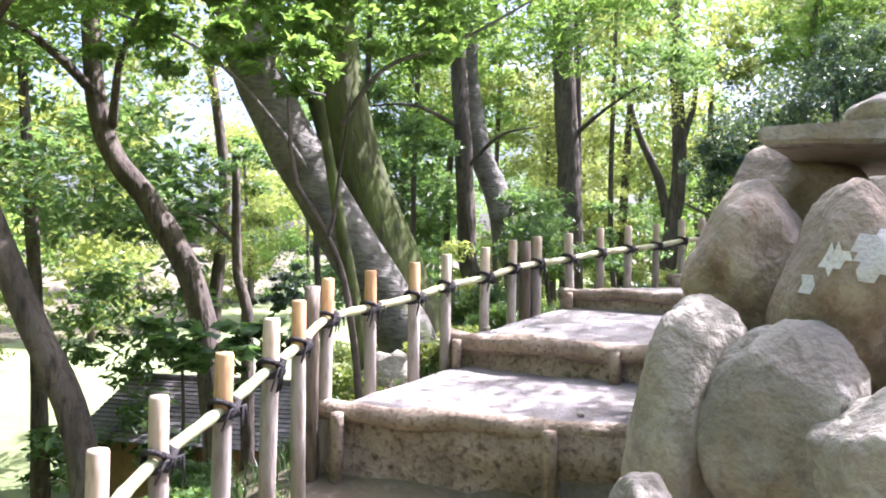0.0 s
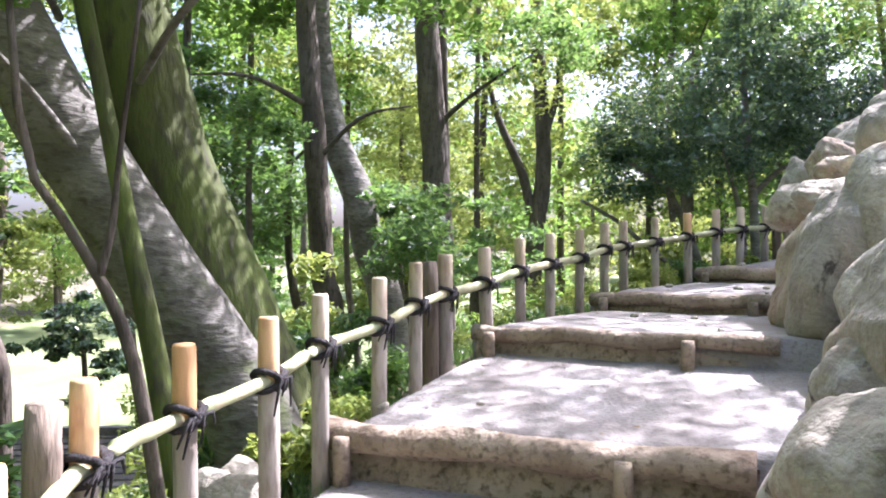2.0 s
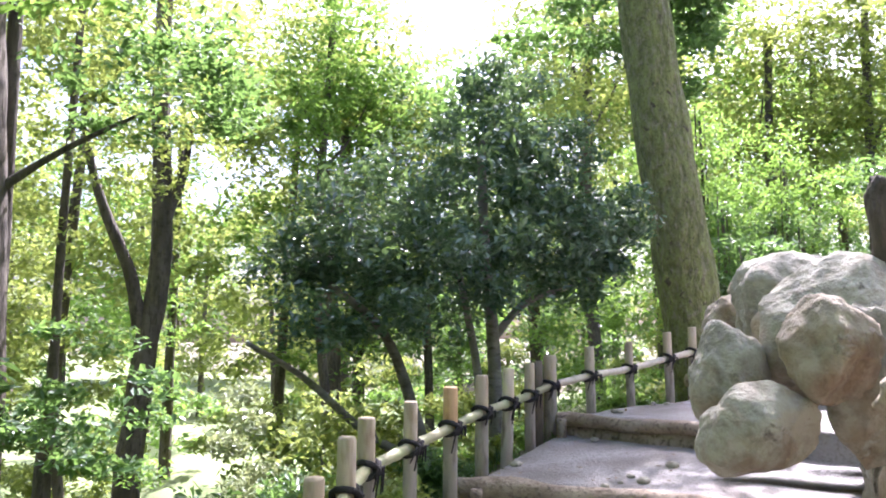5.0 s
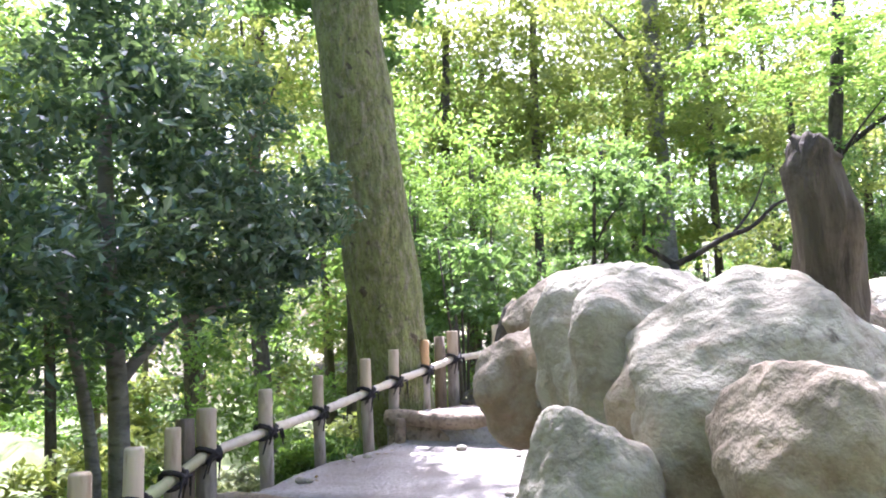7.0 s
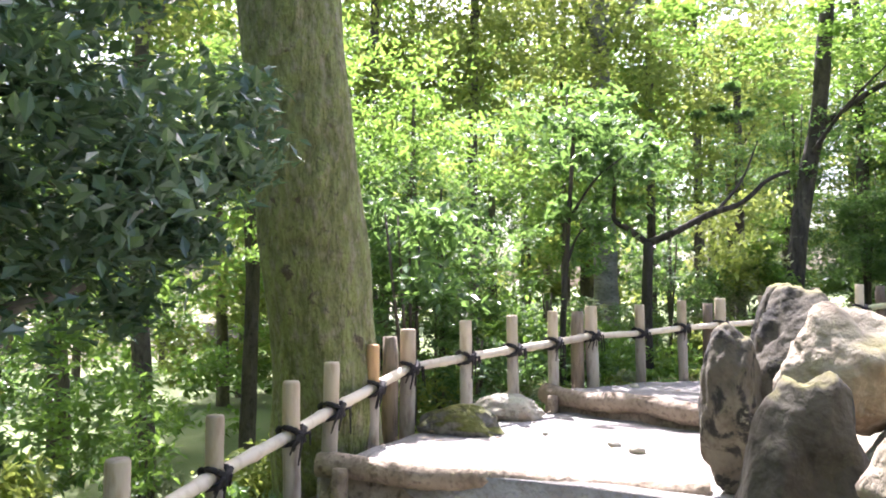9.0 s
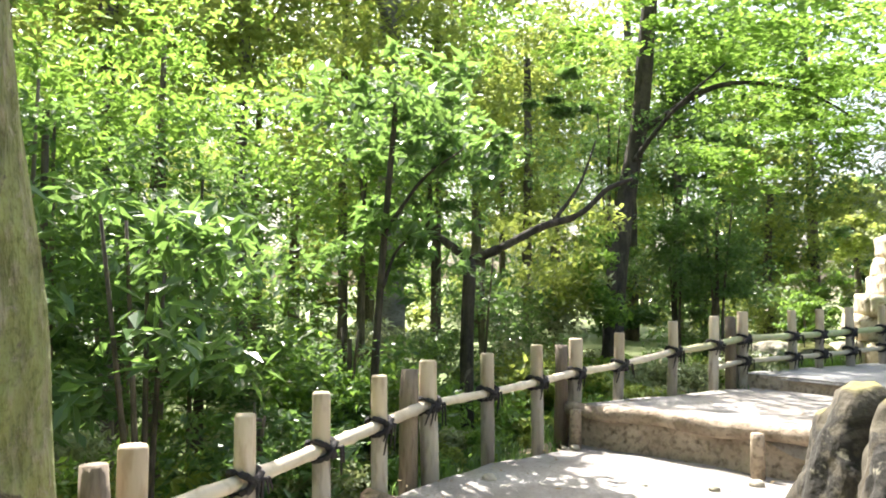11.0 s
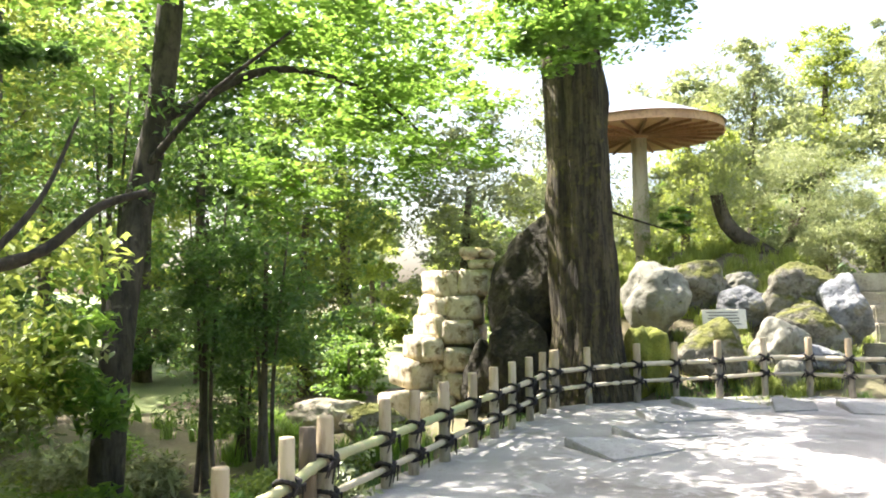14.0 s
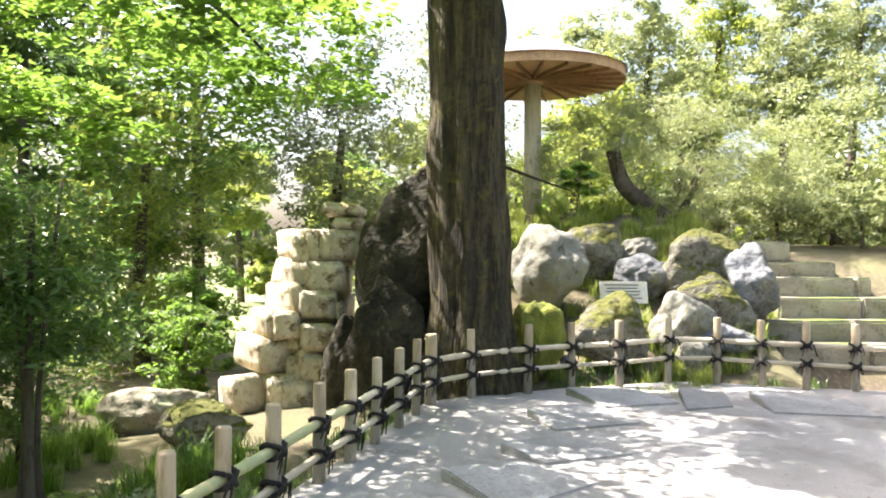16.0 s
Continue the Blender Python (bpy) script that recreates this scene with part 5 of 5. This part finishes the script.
def stone_block(u0, u1, z0, z1, deep, name, turned=False, setback=0.0):
    """A squared field stone with worn corners; turned ones face round the wall's corner."""
    swing = radians(52) if turned else 0.0
    span = (u1 - u0) / math.cos(swing)
    bm = box(span - 0.018, deep, z1 - z0 - 0.016, 0.028)
    bmesh.ops.subdivide_edges(bm, edges=[q for q in bm.edges if q.calc_length() > 0.10], cuts=3, use_grid_fill=True)
    o = Vector((rs.uniform(-5, 5), 0, 0))
    for v in bm.verts:
        v.co += Vector((0.6, 0.9, 0.6)) * 0.055 * noise.noise(v.co * 2.8 + o)
        v.co += Vector((0.4, 1, 0.4)) * 0.012 * noise.noise(v.co * 9 + o)
    ob = part(name, bm, M_BLOCK, wall, smooth=True)
    zc = (z0 + z1) / 2
    back_by = 0.10 * (zc - 2.0) + deep / 2 * math.cos(swing) - 0.1 + rs.uniform(-0.04, 0.04) + setback + span / 2 * math.sin(swing)
    ob.location = wall_foot + wall_along * ((u0 + u1) / 2 + deep / 2 * math.sin(swing)) + wall_in * back_by + Vector((0, 0, zc))
    ob.rotation_euler = (rs.uniform(-0.05, 0.05), rs.uniform(-0.06, 0.06), math.atan2(wall_along.y, wall_along.x) - swing + rs.uniform(-0.08, 0.08))


for u0, u1, z0, z1 in BLOCKS:
    stone_block(u0, u1, z0, z1, 0.5, "block", turned=u0 < -0.2)
for u0, u1, z0, z1 in CAPS:
    stone_block(u0, u1, z0, z1, 0.45, "capstone")
# rubble core behind the face
for k in range(7):
    z0 = 1.6 + 0.38 * k
    stone_block(0.0, 0.62 + 0.03 * k, z0, z0 + 0.38, 0.8, "core", setback=0.18)

# ---- stone stairs up from the terrace ----
stairs = empty("stone_stairs")
tagged(stairs, "broad weathered stone stairs with grey treads", "stairs")
along = Vector((-0.70, -0.714, 0))
back = Vector((0.714, -0.70, 0))
for x, y, z, length in ((15.75, -2.75, 2.80, 2.4), (16.08, -3.01, 3.10, 2.2), (16.11, -3.54, 3.40, 2.0), (16.32, -3.91, 3.69, 1.5), (16.71, -4.22, 3.93, 1.35), (17.03, -4.46, 4.26, 0.75)):
    cut_at = 0.0
    while cut_at < length - 0.2:
        piece = min(1.25, length - cut_at)
        bm = box(piece - 0.012, 0.75, 0.34, 0.03)
        bmesh.ops.subdivide_edges(bm, edges=[q for q in bm.edges if q.calc_length() > 0.2], cuts=3, use_grid_fill=True)
        for v in bm.verts:
            v.co += Vector((0.02, 0.03, 0.02)) * noise.noise(v.co * 5 + Vector((x * 3 + cut_at, 0, 0)))
        ob = part("step", bm, M_STEP_STONE, stairs)
        ob.location = Vector((x, y, z - 0.17)) + along * (cut_at + piece / 2) + back * 0.37
        ob.rotation_euler = (0, 0, math.atan2(along.y, along.x))
        cut_at += piece

# ---- paving slabs laid on the terrace ----
SLABS = [[(15.12, 4.37), (15.0, 3.65), (14.3, 3.7), (14.34, 4.57)], [(15.3, 3.56), (15.3, 2.73), (14.55, 2.88), (14.84, 3.59)], [(16.02, 2.37), (16.04, 1.56), (15.1, 1.86), (15.45, 2.66)], [(16.47, 1.17), (16.14, 0.34), (15.34, 0.73), (15.72, 1.48)], [(15.62, 0.27), (15.39, -0.31), (14.88, 0.5), (15.12, 1.01)], [(15.0, -0.1), (14.21, -0.71), (13.66, -0.04), (14.47, 0.52)]]
for k, quad in enumerate(SLABS):
    bm = bmesh.new()
    tops = [bm.verts.new((x, y, TERRACE + (0.115 if j == 0 else 0.045))) for j, (x, y) in enumerate(quad)]
    face = bm.faces.new(tops)
    if face.normal.z < 0:
        face.normal_flip()
    low = bmesh.ops.extrude_face_region(bm, geom=[face])
    for v in [e for e in low["geom"] if isinstance(e, bmesh.types.BMVert)]:
        v.co.z -= 0.12
    bmesh.ops.recalc_face_normals(bm, faces=bm.faces)
    bmesh.ops.bevel(bm, geom=bm.edges[:], offset=0.01, segments=2, affect="EDGES")
    ob = part("paving_slab", bm, M_SLAB)
    tagged(ob, "flat pale grey stepping slab lying on the terrace", "stone slab", "stepping slabs")

# ---- signboard among the rocks ----
sign = empty("signboard", (17.10, -0.95, 2.565))
tagged(sign, "small pale board with writing, standing among the rocks", "sign")
bm = box(0.64, 0.03, 0.30, 0.006)
board = part("board", bm, M_SIGN, sign)
board.location, board.rotation_euler = (0, 0, 0.96), (radians(-14), 0, radians(226))
for j in range(5):
    bm = box(0.46 - 0.05 * (j % 2), 0.004, 0.014)
    ob = part("writing", bm, M_INK, board)
    ob.location = (-0.03 + 0.01 * j, -0.0165, 0.10 - 0.045 * j)
v, f = tube([(0, 0, -0.1), (0, 0, 0.85)], [0.03, 0.03], 10)
mesh_object("stand", v, f, M_STAKE, sign)

# ---- tiled roof of a house in the valley ----
house = empty("house", (-4.4, 17.2, -4.6))
tagged(house, "low building in the valley under a dark tiled roof", "house")
bm = box(4.6, 3.4, 2.4, 0.02)
bmesh.ops.translate(bm, vec=(0, 0, 1.1), verts=bm.verts)
part("wall", bm, M_CEDAR, house)
for sgn in (-1, 1):
    slope_ = empty("roof_side")
    slope_.parent = house
    for r in range(15):
        bm = box(5.4, 0.17, 0.03, 0.008)
        ob = part("roof_course", bm, M_ROOF_TILE, slope_)
        ob.location = (0, sgn * (0.12 + 0.14 * r), 3.15 - 0.062 * r)
        ob.rotation_euler = (radians(-17 * sgn), 0, 0)
bm = box(5.5, 0.24, 0.16, 0.03)
ob = part("ridge", bm, M_ROOF_TILE, house)
ob.location = (0, 0, 3.2)
house.rotation_euler = (0, 0, radians(-12))

# weathered stump on the boulders
v, f = tube(spline([(4.98, 8.14, 2.1), (4.96, 8.14, 2.6), (4.92, 8.14, 2.9), (4.9, 8.16, 3.06), (4.92, 8.14, 3.12)], 24), [0.098 - 0.04 * k / 23 - (0.03 if k > 21 else 0.0) for k in range(24)], 28, 0.45, 5, groove=0.05)
stump = mesh_object("stump", v, f, M_BARK)
tagged(stump, "weathered brown upright stump on the rock pile", "stump")

# twisted tree with a pale crown behind the shelter
zb = 3.6
tree("twisted_tree", [(18.6, -5.2, zb - 0.4), (18.55, -5.25, 4.3), (18.9, -4.9, 4.8), (19.35, -4.5, 5.3), (19.5, -4.3, 6.0)], 0.24, 0.12, M_BARK, M_LEAF_PALE,
     [(19.0, -5.0, 6.2, 1.2, 40), (18.0, -6.0, 6.0, 1.3, 40), (19.8, -4.2, 6.4, 1.0, 30), (17.2, -6.6, 5.6, 1.0, 30), (20.6, -3.6, 5.6, 1.0, 30), (18.3, -5.6, 5.2, 0.8, 20), (18.9, -5.2, 5.0, 0.6, 16)], "gnarled twisted tree with a pale silvery crown", 26000, 0.075, flat=0.5, narrow=0.3,
     limbs=[([(18.75, -5.1, 4.6), (18.6, -5.5, 5.1), (18.5, -5.8, 5.7)], 0.09, 0.03)])
for k, (x, y, z, r) in enumerate([(22.5, -7.5, 6.2, 2.0), (20.5, -9.5, 6.0, 2.2), (17.5, -10.5, 5.6, 2.0), (15.0, -10.0, 5.2, 1.9), (24.5, -4.5, 6.6, 2.2), (23.8, -1.2, 6.0, 1.8), (25.5, 2.0, 5.4, 2.2), (12.5, -9.5, 5.4, 2.0), (22.0, -9.7, 9.0, 1.4), (21.7, -12.9, 10.0, 1.4), (19.4, -12.3, 9.3, 1.4), (18.9, -15.8, 10.4, 1.4)]):
    zb = gz_at(x, y)
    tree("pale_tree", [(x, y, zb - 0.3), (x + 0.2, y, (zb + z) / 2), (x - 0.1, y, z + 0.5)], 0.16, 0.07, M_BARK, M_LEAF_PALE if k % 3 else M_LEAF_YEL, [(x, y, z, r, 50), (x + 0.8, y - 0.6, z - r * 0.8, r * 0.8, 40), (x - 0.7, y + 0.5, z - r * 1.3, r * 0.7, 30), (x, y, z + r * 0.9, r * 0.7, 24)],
         "sunlit garden tree with pale green leaves", 14000, 0.13, flat=0.6)
for x, y, r in ((17.6, -7.2, 0.9), (17.1, -8.6, 1.0), (16.2, -7.6, 0.8), (15.4, -8.8, 1.0), (18.9, -7.4, 0.9), (14.2, -8.2, 0.9)):
    zb = gz_at(x, y)
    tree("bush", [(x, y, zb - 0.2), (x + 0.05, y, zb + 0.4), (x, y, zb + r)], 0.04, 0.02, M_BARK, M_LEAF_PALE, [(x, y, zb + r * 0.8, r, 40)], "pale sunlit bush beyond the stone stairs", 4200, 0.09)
# more rocks and plants on the planted bank
for k in range(16):
    rs = random.Random(1500 + k)
    u, w = rs.uniform(0, 1), rs.uniform(0, 1)
    x, y = 17.4 - 2.0 * u + 0.9 * w, 0.6 - 3.6 * u - 0.9 * w
    z = gz_at(x, y)
    r = rs.uniform(0.14, 0.32)
    m_ = rs.choice([M_ROCK_MOSS, M_ROCK_MOSS, M_ROCK, M_ROCK_BLUE])
    boulder(x, y, z + 0.08, r, r * 0.8, r * 0.75, rs.uniform(0, 180), m_, 1700 + k, ROCK_WORDS[m_])


def tufts(name, spots, count, height, mat, label):
    """Grass blades in tufts, joined."""
    c = np.array(spots)
    pick = rng.integers(0, len(c), count)
    base = c[pick] + np.c_[rng.normal(0, 0.05, (count, 2)), np.zeros(count)]
    a = rng.random(count) * 2 * np.pi
    h = height * (0.5 + rng.random(count))
    lean = 0.5 * h
    tip = base + np.stack([np.cos(a) * lean, np.sin(a) * lean, h], 1)
    mid = base + np.stack([np.cos(a) * lean * 0.3, np.sin(a) * lean * 0.3, h * 0.65], 1)
    side = np.stack([-np.sin(a), np.cos(a), 0 * a], 1) * 0.006
    v = np.stack([base - side, base + side, mid + side * 0.8, mid - side * 0.8, tip], 1).reshape(-1, 3)
    k = np.arange(count)[:, None] * 5
    f = np.concatenate([k + [[0, 1, 2]], k + [[0, 2, 3]], k + [[3, 2, 4]]], 1).reshape(-1, 3)
    ob = mesh_object(name, v, f, mat, smooth=False)
    tagged(ob, label, "grass", kind="stuff")


spots = []
for k in range(420):
    rs = random.Random(2600 + k)
    s = rs.uniform(0, 56)
    d = rs.uniform(-0.75, 0.06)
    x, y = at_station(s, d)
    spots.append((x, y, gz_at(x, y) + 0.02))
tufts("grass", spots, 9000, 0.11, M_LEAF_MID, "short grass tufts along the foot of the fence")
spots = [(17.6 - 2.4 * rng.random() + 0.8 * q, 0.9 - 4.4 * q, 0) for q in rng.random(120)]
spots += [(11.32 + 0.717 * p - 0.697 * q, 8.04 - 0.697 * p - 0.717 * q, 0) for p, q in zip(11.6 + 3.2 * rng.random(160), 0.9 + 3.7 * rng.random(160))]
spots = [(x, y, gz_at(x, y)) for x, y, _ in spots]
tufts("grass", spots, 22000, 0.20, M_LEAF_YEL, "sunlit long grass on the rocky bank")
tufts("grass", fern_spots, 4500, 0.24, M_LEAF_MAPLE, "loose green grass tufts on bare earth")
# fallen leaves on path and terrace
M_LITTER = leaf_material("fallen_leaf", (0.14, 0.09, 0.04), (0.30, 0.22, 0.10), (0.2, 0.14, 0.05), 0.7, 0.1)
place = []
for k in range(700):
    rs = random.Random(8000 + k)
    s = rs.uniform(0, 38)
    d = rs.choice([rs.uniform(-0.05, 0.35), rs.uniform(-0.05, 1.7)])
    x, y = at_station(s, d)
    place.append((x, y, float(tread_height(np.array(s))) + 0.022))
v, f = leaves(place, [0.01] * len(place), 700, 0.035, 0.1, 0.15, 0.5)
litter = mesh_object("fallen_leaves", v, f, M_LITTER, smooth=False)
tagged(litter, "dry brown leaves scattered over the steps", "leaves", kind="stuff")

# tall crowns behind the upper path
for k, (x, y, z, r) in enumerate([(18.0, 15.0, 8.5, 2.2), (21.5, 15.5, 9.0, 2.4), (25.0, 8.0, 8.0, 2.4), (10.5, 22.0, 9.0, 1.9), (14.0, 17.0, 9.5, 2.5), (17.0, 19.5, 10.5, 2.8), (22.0, 20.0, 11.5, 3.0), (26.0, 12.5, 10.5, 2.8), (19.5, 13.4, 9.2, 2.0), (0.3, 22.9, 6.6, 2.0), (-1.1, 24.3, 7.1, 2.0)]):
    zb = gz_at(x, y)
    tree("tall_tree", [(x, y, zb - 0.4), (x + 0.2, y, zb + 2.0), (x - 0.2, y, (zb + z) * 0.6), (x + 0.1, y, z + 1)], 0.15, 0.08, M_BARK, M_LEAF_MAPLE if k % 2 else M_LEAF_YEL, [(x, y, z, r, 60), (x - 0.9, y - 0.5, z - r * 0.9, r * 0.8, 44), (x + 1.0, y + 0.3, z - r * 0.5, r * 0.7, 36), (x, y, z + r * 0.8, r * 0.8, 30)],
         "tall slim tree with a dark trunk and light green leaves", 8000, 0.15, limbs=[([(x, y, z - 2.5), (x + 0.6, y, z - 1.8), (x + 1.0, y - 0.4, z - 0.6)], 0.05, 0.015), ([(x, y, z - 2.0), (x - 0.5, y, z - 1.5), (x - 1.1, y - 0.4, z - 0.8)], 0.05, 0.015)])

# big-leaved shrub close to the upper steps
v, f = leaves([(10.7 + 0.5 * math.sin(k * 2.4), 11.7 + 0.4 * math.cos(k * 1.9), 2.7 + 0.16 * (k % 7)) for k in range(14)], [0.3] * 14, 1300, 0.145, 0.6, 0.5, 0.38, 0.35)
shrub = empty("laurel")
tagged(shrub, "young laurel with large drooping green leaves", "shrub")
mesh_object("crown", v, f, M_LEAF_MID, shrub, smooth=False)
zb = gz_at(10.7, 11.7)
for k in range(4):
    v, f = tube([(10.7 + 0.05 * k, 11.7, zb - 0.2), (10.7 + 0.12 * (k - 1.5), 11.7, 2.4), (10.7 + 0.3 * (k - 1.5), 11.75, 3.6)], [0.022, 0.018, 0.008], 7)
    mesh_object("stem", v, f, M_BARK, shrub)
zb = gz_at(12.6, 10.65)
tree("laurel", [(12.6, 10.65, zb - 0.2), (12.6, 10.65, 2.6), (12.65, 10.6, 3.6), (12.5, 10.5, 4.8)], 0.04, 0.02, M_BARK_DARK, M_LEAF_MID, [(12.5, 10.45, 4.6, 0.75, 26), (12.2, 10.0, 4.25, 0.42, 10), (12.9, 10.4, 3.6, 0.6, 16)], "young laurel reaching over the fence with large drooping leaves", 1500, 0.145, flat=0.5, tilt=0.45, narrow=0.4, droop=0.35,
     limbs=[([(12.6, 10.6, 3.7), (12.4, 10.3, 4.1), (12.2, 10.0, 4.3)], 0.02, 0.006), ([(12.62, 10.6, 3.3), (12.8, 10.5, 3.6), (13.1, 10.3, 3.8)], 0.018, 0.006)])
# far belt of woods that closes the view
for k in range(46):
    rs = random.Random(6100 + k)
    a = 2 * math.pi * k / 46
    R = rs.uniform(56, 72)
    x, y = 9 + R * math.sin(a), 7 + R * math.cos(a)
    zb = gz_at(x, y)
    hh = rs.uniform(13, 18) * (0.6 if x > 20 and y < -5 else 1)
    mat = rs.choice([M_LEAF_YEL, M_LEAF_MAPLE, M_LEAF_MID])
    tree("woodland_tree", [(x, y, zb - 0.5), (x, y, zb + hh * 0.4), (x, y, zb + hh * 0.8)], 0.3, 0.1, M_BARK, mat, [(x, y, zb + hh * 0.8, hh * 0.32, 40), (x + 2, y, zb + hh * 0.45, hh * 0.3, 36), (x - 2, y + 1, zb + hh * 0.2, hh * 0.28, 30)],
         "woodland tree with a thin trunk and light green crown", 5000, 0.6, flat=0.6)
